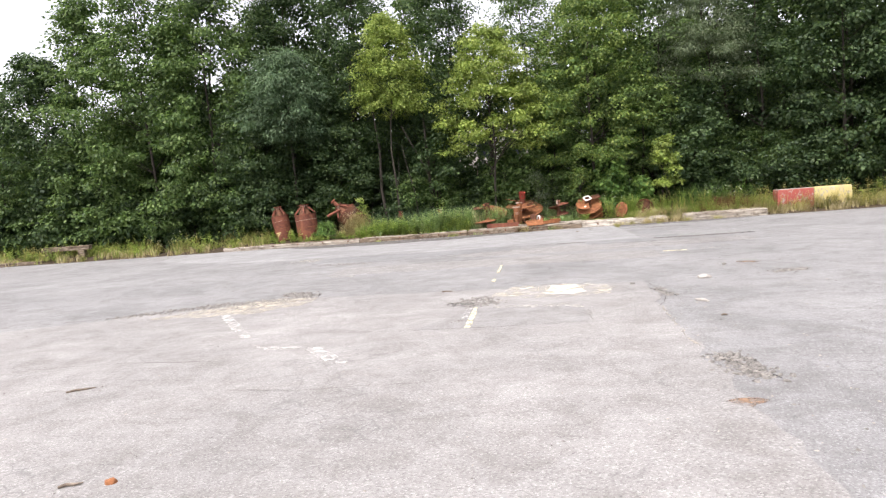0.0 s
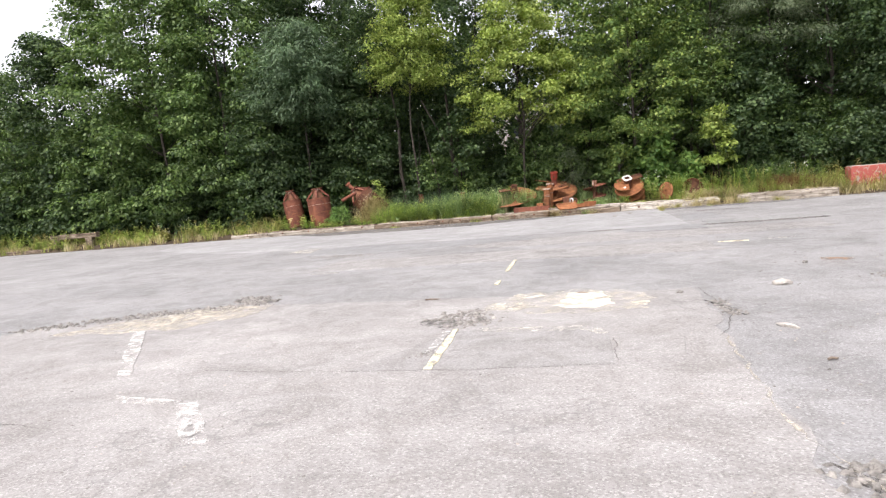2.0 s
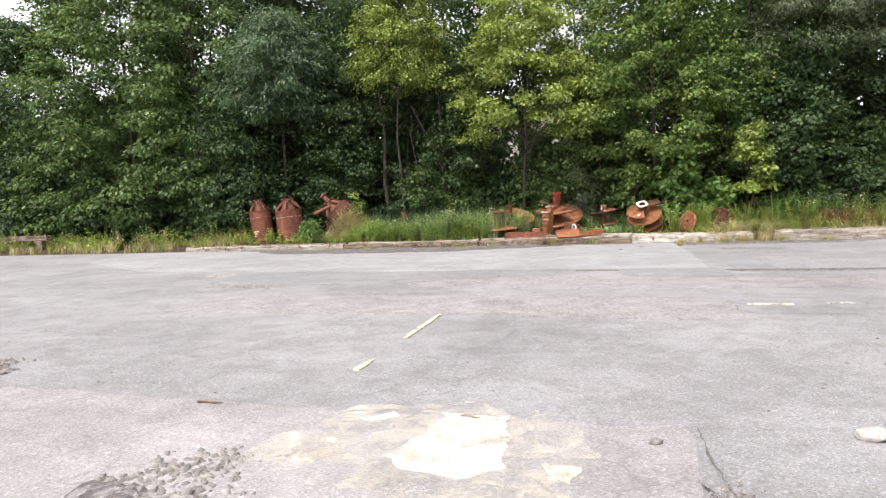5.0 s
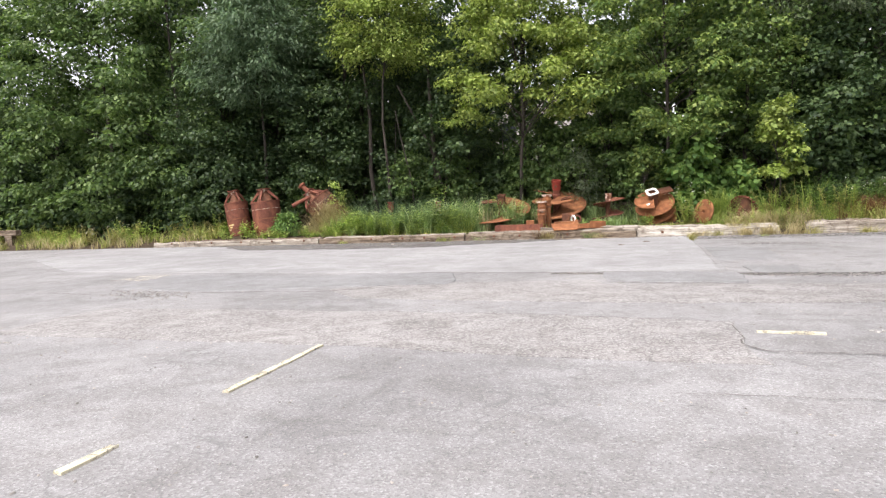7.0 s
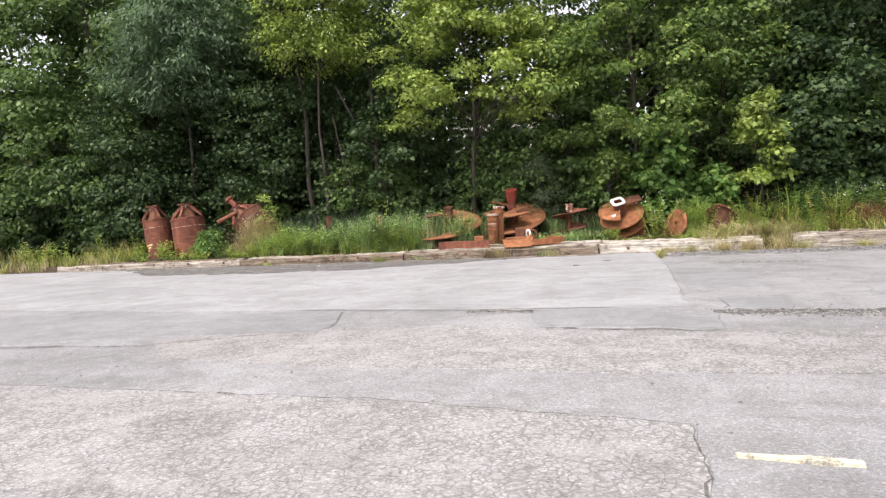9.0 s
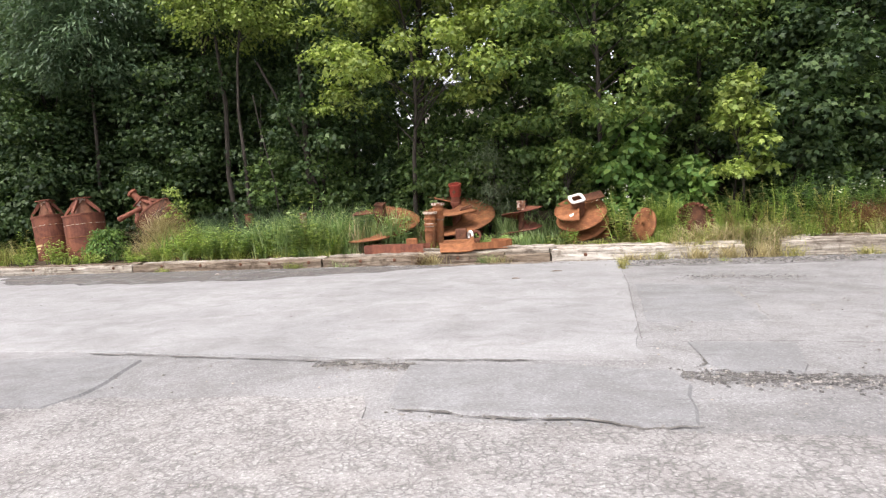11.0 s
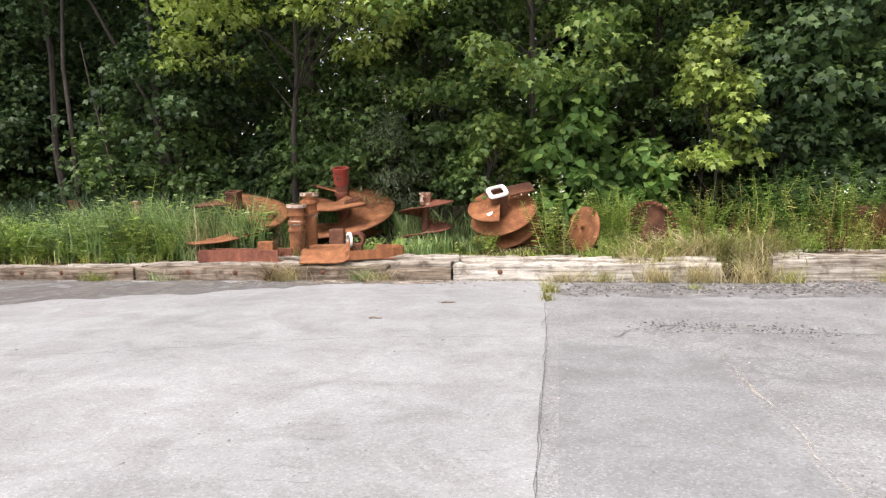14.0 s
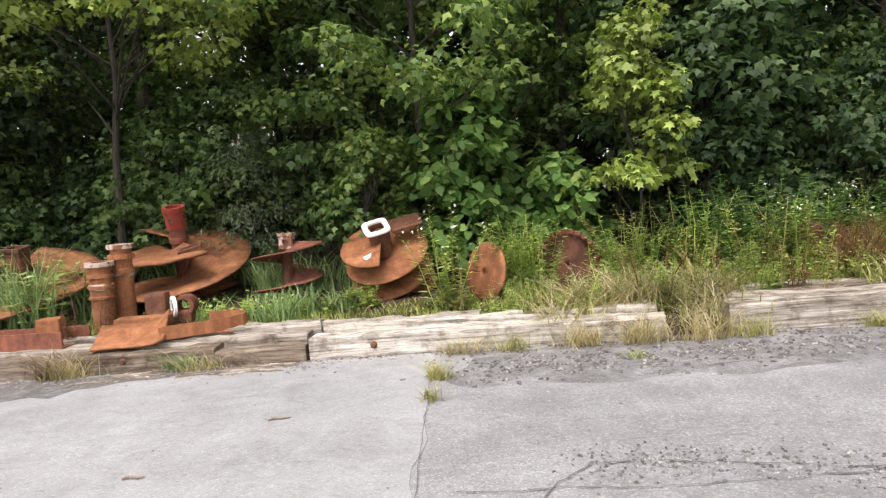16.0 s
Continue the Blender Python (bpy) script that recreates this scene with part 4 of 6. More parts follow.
def build_kerb():
    two = lambda a, b, h=0.27: [(0.0, 0.31, -0.03, h, a, 0, 0), (0.35, 0.64, -0.03, h + 0.03, b, 0.05, -0.08)]
    lab = "weathered grey timber mat with rusty bolt heads as kerb"
    timber_mat(-19.2, -17.0, 1, two("wood_old", "wood_brown", 0.2), [-18.2], "short broken weathered timber mat as kerb")
    timber_mat(-16.97, -10.95, 2, two("wood_old", "wood_brown", 0.22), [-16.1, -14.6, -13.1, -11.6], lab)
    timber_mat(-10.9, -4.84, 3, two("wood_brown", "wood_old", 0.22), [-9.9, -8.6, -7.3, -6.4, -5.2], lab)
    timber_mat(-4.78, 1.2, 4, [(0.0, 0.31, -0.03, 0.25, "wood_brown", 0, -1.1), (0.3, 0.6, -0.03, 0.3, "wood_old", 0.05, 0.0), (0.62, 0.9, 0.0, 0.37, "wood_old", 1.2, 0.1)], [-3.7, -2.75, -1.05], "brown weathered timber mat with a splintered end")
    timber_mat(0.12, 1.26, 9, [(-0.02, 0.28, -0.03, 0.2, "wood_brown", 0, 0)], [], "splintered rotten timber stump end")
    timber_mat(1.3, 5.6, 5, [(0.0, 0.36, -0.03, 0.28, "wood_pale", 0, 0), (0.38, 0.7, -0.03, 0.33, "wood_pale", 0.1, 0), (0.72, 0.95, 0.0, 0.34, "wood_old", 0.0, -2.2)], [2.1], "pale silver weathered timber mat with one bolt")
    timber_mat(6.35, 10.4, 6, [(0.0, 0.28, -0.03, 0.34, "wood_old", 0, 0), (0.3, 0.58, -0.03, 0.36, "wood_old", 0.1, 0), (0.6, 0.88, 0, 0.36, "wood_brown", -0.2, 0), (0.9, 1.2, 0, 0.37, "wood_old", 0.1, 0)], [], "grey weathered timber mat of several planks")
    timber_mat(-38.5, -31.6, 7, [(0.3, 0.6, -0.03, 0.22, "wood_brown", 0, 0)], [], "low brown timber at the edge of weeds")
    rng = np.random.default_rng(31)
    for i in range(34):
        x, l = rng.uniform(-0.9, 1.35), rng.uniform(0.12, 0.55)
        bm = bmesh.new()
        w, h = rng.uniform(0.012, 0.035), rng.uniform(0.008, 0.02)
        vs = [bm.verts.new(p) for p in ((-l / 2, -w, 0), (l / 2, -w * 0.3, 0), (l / 2, w * 0.3, 0), (-l / 2, w, 0), (-l / 2, -w * 0.7, h), (l / 2.2, 0, h * 0.6), (-l / 2.1, w * 0.7, h))]
        for f in ((3, 2, 1, 0), (0, 1, 5, 4), (1, 2, 5), (2, 3, 6, 5), (3, 0, 4, 6), (4, 5, 6)):
            bm.faces.new([vs[k] for k in f])
        ob = part("splinter", bm, M["wood_brown"] if i % 2 else M["wood_old"])
        ob.matrix_world = pose(x, rng.uniform(32.75, 33.1), 0.012, 0, 0, rng.uniform(-30, 30))
        tagged(ob, "grey splinter of rotten timber before the kerb", "splinter", "timber splinters")
    # a timber lying on two stub blocks among the weeds
    for x in (-31.7, -29.4):
        bm = bmesh.new()
        box(bm, -0.22, 0.22, -0.15, 0.15, 0, 0.56, 0.02)
        ob = part("timber_block", bm, M["wood_brown"])
        ob.matrix_world = pose(x, 34.3, gz(x, 34.3) - 0.04, 0, 0, 6)
        tagged(ob, "dark brown timber block under a beam", "timber block", "timber blocks")
    ob = part("timber_beam", timber_bm(-1.7, 1.7, -0.14, 0.14, 0, 0.28, 31), M["wood_brown"])
    ob.matrix_world = pose(-30.5, 34.3, gz(0, 34.3) + 0.515)
    tagged(ob, "grey weathered timber beam lying on blocks", "timber beam")


# ---- rusty drilling tools ----
def kelly_box(ob, r, z0, z1, mat, label, square=True):
    """A square socket with a flange and pin holes."""
    bm = bmesh.new()
    seg = 4 if square else 18
    rot = pose(0, 0, 0, 0, 0, 45 if square else 0)
    k = 1.35 if square else 1.0
    h = z1 - z0
    prof = [(r * k, z0), (r * k, z1 - 0.2 * h), (r * k * 1.16, z1 - 0.19 * h), (r * k * 1.16, z1), (r * k * 0.78, z1), (r * k * 0.78, z0 + 0.1 * h), (0.001, z0 + 0.1 * h), (0.001, z0)]
    ring_wall(bm, prof, seg, m=rot)
    b = part("socket", bm, mat, ob, label)
    for a in (0, 90, 180, 270):
        bm = bmesh.new()
        ring_wall(bm, [(0.001, 0), (0.035, 0), (0.05, 0), (0.05, 0.02), (0.035, 0.02), (0.03, 0.004), (0.001, 0.004)], 12, m=pose(0, 0, z0 + 0.45 * h, 0, 0, a) @ pose(r * (0.99 if square else 1.0) * (0.955 if square else 1), 0, 0, 0, 90, 0))
        part("pin_boss", bm, M["rust_dark"], ob)
    return b


def build_augers():
    # large screw with the red socket
    a = thing("earth_auger", pose(-1.95, 36.98, 0.3, 15, 3, 0), "large rusty earth auger with red painted socket among grass", "auger", "rusty augers")
    part("shaft", shaft_bm(0.14, -0.1, 1.56, [(0.4, 0.1, 0.03), (1.3, 0.1, 0.03)]), M["rust_red"], a, smooth=False)
    bm = bmesh.new()
    helicoid(bm, 0.14, 1.2, 1.02, -300, 150, 0.88 - 1.02 * 300 / 360, 0.03, 6, 0.0, 0.008, seed=1)
    part("flight", bm, M["rust"], a, "broad rusty brown screw flight", smooth=True)
    bm = bmesh.new()
    helicoid(bm, 0.14, 0.98, 0.55, -225, -40, 0.97, 0.05, 5, 0.0, 0.03, seed=2)
    part("upper_flight", bm, M["rust"], a, "short upper screw flight with a slot", smooth=True)
    bm = bmesh.new()
    for u in (-0.16, 0.16):
        box(bm, -0.2, 0.2, u * 0.4 - 0.02, u * 0.4 + 0.02, 0, 0.06, 0.012)
    for u in (-0.18, 0.18):
        box(bm, u - 0.02, u + 0.02, -0.07, 0.07, 0, 0.06, 0.012)
    t = part("tooth_holder", bm, M["rust_dark"], a, "rusty slotted tooth holder")
    t.matrix_local = pose(0.45, -0.55, 1.275, 4, -14, 20)
    kelly_box(a, 0.17, 1.52, 1.9, M["red_paint"], "red painted drive socket with flange", square=False)
    # second screw, behind reeds
    a = thing("earth_auger", pose(-3.92, 35.5, 0.22, 11, 3, 0), "large brown rusty earth auger standing behind reeds", "auger", "rusty augers")
    part("shaft", shaft_bm(0.16, -0.1, 1.3, [(1.1, 0.1, 0.02)]), M["rust_dark"], a)
    bm = bmesh.new()
    helicoid(bm, 0.15, 1.15, 1.0, -130, 110, 1.17 - 1.0 * 240 / 360, 0.03, 6, 0.0, 0.006, seed=3)
    part("flight", bm, M["rust"], a, "broad rusty brown screw flight", smooth=True)
    bm = bmesh.new()
    helicoid(bm, 0.15, 0.8, 0.25, 120, 215, 1.12, 0.035, 5, 0.0, 0.02, seed=4)
    part("upper_flight", bm, M["rust_dark"], a, "upper screw flight end", smooth=True)
    bm = bmesh.new()
    for k in range(6):
        box(bm, -0.015 + k * 0.06, 0.015 + k * 0.06, -0.02, 0.02, 0, 0.02, 0.004)
    t = part("bolt_row", bm, M["rust_dark"], a, "row of dark rusty bolts")
    t.matrix_local = pose(0.45, -0.45, 0.915, 35, 0, 15)
    kelly_box(a, 0.13, 1.2, 1.46, M["rust_dark"], "rusty square drive socket")
    # small screw with the pale socket
    a = thing("earth_auger", pose(0.12, 36.3, 0.28, 0, 3, 0), "small rusty earth auger with pale square socket", "auger", "rusty augers")
    part("shaft", shaft_bm(0.085, -0.1, 1.05), M["rust_dark"], a)
    bm = bmesh.new()
    helicoid(bm, 0.08, 0.585, 0.56, 175, 735, 0.21, 0.022, 5, 0.0, 0.015, seed=5)
    part("flight", bm, M["rust_red"], a, "thin red-brown screw flight", smooth=True)
    kelly_box(a, 0.115, 0.97, 1.24, M["pale_paint"], "square socket with flaking pale paint")
    # tilted screw with the white square ring
    lean = pose(1.9, 36.28, 0.95, 33, -7, 0)
    a = thing("earth_auger", lean, "rusty orange earth auger tilted over with white square socket", "auger", "rusty augers")
    part("shaft", shaft_bm(0.13, -0.95, 0.55), M["rust_dark"], a)
    bm = bmesh.new()
    helicoid(bm, 0.12, 0.73, 0.36, -880, 268, 0.44 - 0.36 * 1148 / 360, 0.028, 5, -0.03, 0.003, seed=6)
    part("flight", bm, M["rust_orange"], a, "stacked orange rusty screw flight", smooth=True)
    bm = bmesh.new()
    ring_wall(bm, [(0.215, 0.005), (0.22, 0.015), (0.215, 0.04), (0.2, 0.05), (0.14, 0.05), (0.13, 0.04), (0.13, 0.0), (0.2, 0.0)], 48, sq=4.5)
    t = part("socket_ring", bm, M["white_paint"], a, "white painted square socket ring")
    t.matrix_local = pose(-0.04, 0.03, 0.62, 2, 4, 18)
    bm = bmesh.new()
    ring_wall(bm, [(0.17, 0.0), (0.17, 0.2), (0.13, 0.2), (0.13, 0.02), (0.001, 0.02), (0.001, 0.0)], 48, sq=4.5)
    t = part("socket_body", bm, M["rust_dark"], a, "dark rusty hollow socket body")
    t.matrix_local = pose(-0.03, 0.02, 0.43, 2, 4, 18)
    bm = bmesh.new()
    box(bm, 0.12, 0.66, -0.17, 0.2, 0, 0.045, 0.012)
    for k in range(4):
        ring_wall(bm, [(0.001, 0.045), (0.02, 0.045), (0.02, 0.06), (0.001, 0.06)], 8, m=pose(0.4 + k * 0.07, -0.08, 0.002))
    t = part("cutter_plate", bm, M["rust_dark"], a, "dark brown cutter plate with bolts")
    t.matrix_local = pose(0.05, 0.12, 0.5, 0, 4, 14)
    bm = bmesh.new()
    box(bm, -0.09, 0.09, -0.05, 0.05, 0, 0.006, 0.002)
    t = part("paint_splash", bm, M["white_paint"], a, "white paint mark")
    t.matrix_local = pose(-0.2, -0.42, 0.418, 0, 0, 25)
    # two discs half sunk in the weeds, and the overgrown ones
    for x, y, z, r, rx, rz, mat, teeth, lab in ((3.5, 35.1, 0.72, 0.46, 78, -52, "rust", 0, "rusty auger disc standing on edge in weeds"), (4.85, 35.62, 0.68, 0.54, 82, 22, "rust_dark", 26, "dark rusty toothed cutter disc sunk in weeds"),
                                           (8.45, 35.5, 0.72, 0.4, 64, -40, "rust_dark", 0, "red-brown auger head overgrown by weeds"), (9.35, 35.6, 0.62, 0.42, 70, 30, "rust_dark", 0, "brown auger flight overgrown by dead stalks")):
        a = thing("auger_disc", pose(x, y, z, 0, 0, rz) @ pose(0, 0, 0, rx, 0, 0), lab, "auger part", "rusty augers")
        bm = bmesh.new()
        helicoid(bm, 0.02, r, 0.0, -180, 180, -0.02, 0.03, 5, -0.06, 0.003, seed=x)
        part("disc", bm, M[mat], a, smooth=True)
        part("hub", shaft_bm(0.11, -0.35, -0.02, [(-0.2, 0.06, 0.02)], 16), M["rust_dark"], a)
        if teeth:
            for k in range(teeth):
                bm = bmesh.new()
                box(bm, -0.03, 0.03, -0.02, 0.05, -0.05, 0.05, 0.008)
                t = part("tooth", bm, M["rust_red"], a)
                t.matrix_local = pose(0, 0, 0, 0, 0, k * 360 / teeth) @ pose(0, r - 0.03, 0.02, 0, 20, 0)


def bucket(x, y, r, h, rz, tilt, seed, label, mat, paint_mark=False, zb=None):
    """A drilling bucket: barrel with weld rings, shoulder braces, kelly socket."""
    a = thing("drilling_bucket", pose(x, y, (gz(x, y) if zb is None else zb) - 0.03, *tilt, 0) @ pose(0, 0, 0, 0, 0, rz), label, "drilling bucket", "rusty drilling buckets")
    bm = bmesh.new()
    ring_wall(bm, [(r, 0), (r, h), (r - 0.03, h), (r - 0.03, 0.03), (0.001, 0.03), (0.001, 0)], 36)
    part("barrel", bm, M[mat], a, smooth=False)
    for k, z in enumerate((0.22, 0.5, 0.78, 0.985)):
        bm = bmesh.new()
        ring_wall(bm, [(r - 0.005, z * h - 0.014), (r + 0.01, z * h - 0.008), (r + 0.01, z * h + 0.008), (r - 0.005, z * h + 0.014)], 36)
        part("weld_ring", bm, M["pale_paint"] if k == 2 else M["rust"], a, "pale weld ring round the barrel")
    bm = bmesh.new()
    ring_wall(bm, [(r * 0.62, h - 0.02), (0.13, h + 0.5), (0.13, h + 0.46), (r * 0.55, h - 0.05)], 36)
    part("shoulder", bm, M["rust_dark"], a, "dark rusty conical lid")
    bm = bmesh.new()
    ring_wall(bm, [(r + 0.022, h - 0.05), (r + 0.022, h + 0.01), (r - 0.05, h + 0.01), (r - 0.05, h - 0.05)], 36)
    ring_wall(bm, [(r - 0.04, h - 0.07), (r - 0.04, h - 0.04), (0.1, h - 0.04), (0.1, h - 0.07)], 36)
    part("rim", bm, M["rust_red"], a, "thick rusty rim round the lid")
    for k in range(4):
        bm = bmesh.new()
        q = r - 0.01
        vs = [bm.verts.new((px, py, pz)) for py in (-0.045, 0.045) for px, pz in ((q, h - 0.01), (q, h + 0.09), (0.2, h + 0.56), (0.16, h + 0.42))]
        for f in ((0, 1, 2, 3), (7, 6, 5, 4), (0, 4, 5, 1), (1, 5, 6, 2), (2, 6, 7, 3), (3, 7, 4, 0)):
            bm.faces.new([vs[i] for i in f])
        t = part("brace", bm, M["rust_red"], a)
        t.matrix_local = pose(0, 0, 0, 0, 0, k * 90 + 35)
    bm = bmesh.new()
    box(bm, -0.24, 0.24, -0.24, 0.24, h + 0.55, h + 0.59, 0.012)
    part("top_plate", bm, M["rust_red"], a, "square rusty top plate")
    kelly_box(a, 0.15, h + 0.36, h + 0.55, M["pale_paint"], "square drive socket with flaking paint")
    if paint_mark:
        for k in range(3):
            bm = bmesh.new()
            ring_wall(bm, [(r + 0.004, 0.3 + 0.1 * k), (r + 0.007, 0.3 + 0.1 * k), (r + 0.007, 0.36 + 0.1 * k), (r + 0.004, 0.36 + 0.1 * k)], 40)
            bmesh.ops.delete(bm, geom=[v for v in bm.verts if not (-125 + 12 * (k % 2) < math.degrees(math.atan2(v.co.y, v.co.x)) < -95 + 9 * k)], context="VERTS")
            t = part("paint_mark", bm, M["conc_yellow"], a, "yellow painted marks")
            t.matrix_local = pose(0, 0, 0, 0, 0, -rz)
    return a


def build_buckets():
    bucket(-16.48, 35.75, 0.52, 1.56, 25, (-2, -9), 1, "tall red-brown rusty drilling bucket with yellow marks", "rust_red", True)
    bucket(-14.85, 35.62, 0.64, 1.56, 70, (0, -5), 2, "tall red-brown rusty drilling bucket beside bushes", "rust_red")
    a = bucket(-11.6, 36.4, 0.68, 1.5, 10, (6, -44), 3, "rusty drilling bucket toppled over under dry vines", "rust_dark", zb=0.72)
    bm = bmesh.new()
    tube(bm, [(-0.05, -0.2, 1.8), (-0.55, -0.25, 2.0), (-0.9, -0.3, 2.1)], [0.09, 0.08, 0.1], 10)
    part("arm", bm, M["rust_red"], a, "rusty tube arm")
    bm = bmesh.new()
    tube(bm, [(0.0, 0, 2.0), (0.0, 0, 2.45), (0.0, 0, 2.47), (0.0, 0, 2.55)], [0.12, 0.11, 0.17, 0.17], 14)
    part("neck", bm, M["rust_red"], a, "rusty flanged neck tube")
    # two pipe stubs among the reeds
    for x, y, r, top, mat in ((-9.38, 37.05, 0.15, 1.56, "rust_red"), (-6.72, 35.9, 0.11, 1.5, "pale_paint")):
        a = thing("pipe_post", pose(x, y, gz(x, y) - 0.05), "rusty upright pipe stub with collar among reeds", "pipe", "pipe stubs")
        h = top - gz(x, y)
        part("pipe", shaft_bm(r * 0.8, 0, h - 0.35), M["rust_dark"], a)
        bm = bmesh.new()
        ring_wall(bm, [(r, h - 0.4), (r, h), (r * 1.15, h), (r * 1.15, h + 0.05), (r * 0.75, h + 0.05), (r * 0.75, h - 0.3), (0.001, h - 0.3), (0.001, h - 0.4)], 18)
        part("collar", bm, M[mat], a, "pipe collar with worn paint" if mat == "pale_paint" else "rusty pipe collar")


def build_base_frame():
    # channel beam resting on the kerb
    a = thing("steel_channel", pose(-2.9, 33.86, 0.285, 0, 0, -3), "red-brown rusty steel channel lying on the timber kerb", "steel beam")
    bm = bmesh.new()
    box(bm, -0.82, 0.85, -0.3, -0.27, 0, 0.235, 0.006)
    part("web", bm, M["rust_red"], a)
    bm = bmesh.new()
    box(bm, -0.82, 0.85, -0.27, 0.25, 0.0, 0.03, 0.006)
    part("base_plate", bm, M["rust_dark"], a)
    bm = bmesh.new()
    box(bm, -0.82, 0.85, 0.25, 0.28, 0, 0.22, 0.006)
    part("back_web", bm, M["rust_red"], a)
    bm = bmesh.new()
    box(bm, -0.845, -0.82, -0.3, 0.28, 0, 0.225, 0.006)
    part("end_plate", bm, M["rust_red"], a)
    # block in the channel
    bm = bmesh.new()
    box(bm, -0.15, 0.15, -0.12, 0.12, 0, 0.34, 0.03)
    ob = part("steel_block", bm, M["rust_orange"])
    ob.matrix_world = pose(-2.5, 33.95, 0.317, 0, 0, 14)
    tagged(ob, "bright orange rusty steel block in a channel", "steel block")
    # two drive pipes
    for x, y, z0, r, h, cols, mat, top, lab in ((-2.2, 34.7, 0.2, 0.155, 1.1, [(0.62, 0.05, 0.025), (0.78, 0.05, 0.03), (0.94, 0.06, 0.03)], "rust", "pale_paint", "short ribbed rusty pipe with flaking white paint"),
                                                (-2.06, 35.05, 0.22, 0.15, 1.31, [(0.95, 0.08, 0.03), (1.17, 0.08, 0.04)], "rust_orange", "pale_paint", "taller rusty pipe with pale painted rim")):
        a = thing("drive_pipe", pose(x, y, z0, 2, 2, 0), lab, "pipe", "drive pipes")
        part("pipe", shaft_bm(r, 0, h, cols), M[mat], a)
        bm = bmesh.new()
        ring_wall(bm, [(r + 0.002, h * 0.66), (r + 0.012, h * 0.67), (r + 0.012, h * 0.74), (r + 0.002, h * 0.75)], 24)
        part("band", bm, M[top], a, "band of flaking white paint")
        bm = bmesh.new()
        ring_wall(bm, [(r * 0.74, h - 0.02), (r + 0.045, h - 0.02), (r + 0.045, h + 0.045), (r * 0.74, h + 0.045)], 24)
        part("rim", bm, M[top], a, "flanged rim with flaking white paint")
    # bent pan with a curved upright strap, lying over the kerb edge
    a = thing("bent_steel_plate", pose(-0.78, 33.78, 0.295, 0, 0, 6), "bent orange rusty steel pan lying over the kerb", "steel plate")
    bm = bmesh.new()
    rows = []
    for k in range(7):
        u = -0.92 + 0.92 * k / 6
        row = []
        for j in range(5):
            v = j / 4
            w = 0.02 + 0.2 * v ** 1.3 + 0.16 * max(0.0, (u + 0.22) / 0.22) ** 2 * (0.35 + 0.65 * v) + 0.012 * noise.noise((u * 5, v * 4, 3))
            q = (u + 0.12 * (1 - v), -0.46 + 0.62 * v, w)
            row.append((bm.verts.new(q), bm.verts.new((q[0], q[1] + 0.01, q[2] - 0.03))))
        rows.append(row)
    for k in range(6):
        for j in range(4):
            c = (rows[k][j], rows[k + 1][j], rows[k + 1][j + 1], rows[k][j + 1])
            bm.faces.new([e[0] for e in c]), bm.faces.new([e[1] for e in c[::-1]])
    edge = [rows[k][0] for k in range(7)] + [rows[6][j] for j in range(1, 5)] + [rows[k][4] for k in range(5, -1, -1)] + [rows[0][j] for j in range(3, 0, -1)]
    for i in range(len(edge)):
        p0, p1 = edge[i], edge[(i + 1) % len(edge)]
        bm.faces.new((p0[0], p0[1], p1[1], p1[0]))
    part("plate", bm, M["rust_orange"], a, smooth=True)
    bm = bmesh.new()
    line = [(0.02, -0.33), (0.3, -0.24), (0.6, -0.14), (0.85, -0.04), (0.98, 0.08), (1.0, 0.2), (0.92, 0.32), (0.72, 0.38), (0.45, 0.36)]
    prev = None
    for i, (u, v) in enumerate(line):
        du, dv = Vector(line[min(i + 1, 8)]) - Vector(line[max(i - 1, 0)])
        nn = Vector((-dv, du)).normalized() * 0.013
        lo, hi = 0.03 + 0.05 * i / 8, 0.2 + 0.06 * i / 8 + 0.012 * noise.noise((i * 0.9, 0, 0))
        cur = [bm.verts.new((u + nn.x, v + nn.y, lo)), bm.verts.new((u + nn.x, v + nn.y, hi)), bm.verts.new((u - nn.x, v - nn.y, hi)), bm.verts.new((u - nn.x, v - nn.y, lo))]
        if prev:
            for j in range(4):
                bm.faces.new((prev[j], prev[(j + 1) % 4], cur[(j + 1) % 4], cur[j]))
        else:
            bm.faces.new(cur[::-1])
        prev = cur
    bm.faces.new(prev)
    part("strap", bm, M["rust_orange"], a, "curved upright rusty strap")
    bm = bmesh.new()
    box(bm, -0.05, 0.9, -0.12, 0.34, 0.02, 0.05, 0.008)
    part("floor_plate", bm, M["rust"], a)
    # cutter bar with teeth
    a = thing("cutter_bar", pose(-1.3, 34.12, 0.42, 0, 0, 5), "rusty cutter bar with worn teeth on a plate", "cutter bar")
    bm = bmesh.new()
    box(bm, -0.35, 0.38, -0.1, 0.16, 0, 0.14, 0.02)
    part("bar", bm, M["rust"], a)
    for k in range(6):
        bm = bmesh.new()
        box(bm, -0.035, 0.035, -0.1, 0.02, -0.02, 0.08, 0.02)
        t = part("tooth", bm, M["rust_dark"], a)
        t.matrix_local = pose(-0.3 + k * 0.12, -0.08, 0.01, 12, 0, 0)
    # block with a round hole and a white end
    a = thing("steel_bracket", pose(-1.05, 34.5, 0.37, 0, 0, 8), "dark rusty steel bracket with white painted end", "bracket")
    bm = bmesh.new()
    box(bm, -0.25, 0.3, -0.12, 0.12, 0, 0.2, 0.03)
    part("body", bm, M["rust_dark"], a)
    bm = bmesh.new()
    ring_wall(bm, [(0.1, -0.13), (0.15, -0.13), (0.15, 0.13), (0.1, 0.13)], 20, m=pose(0.2, 0, 0.26, 90))
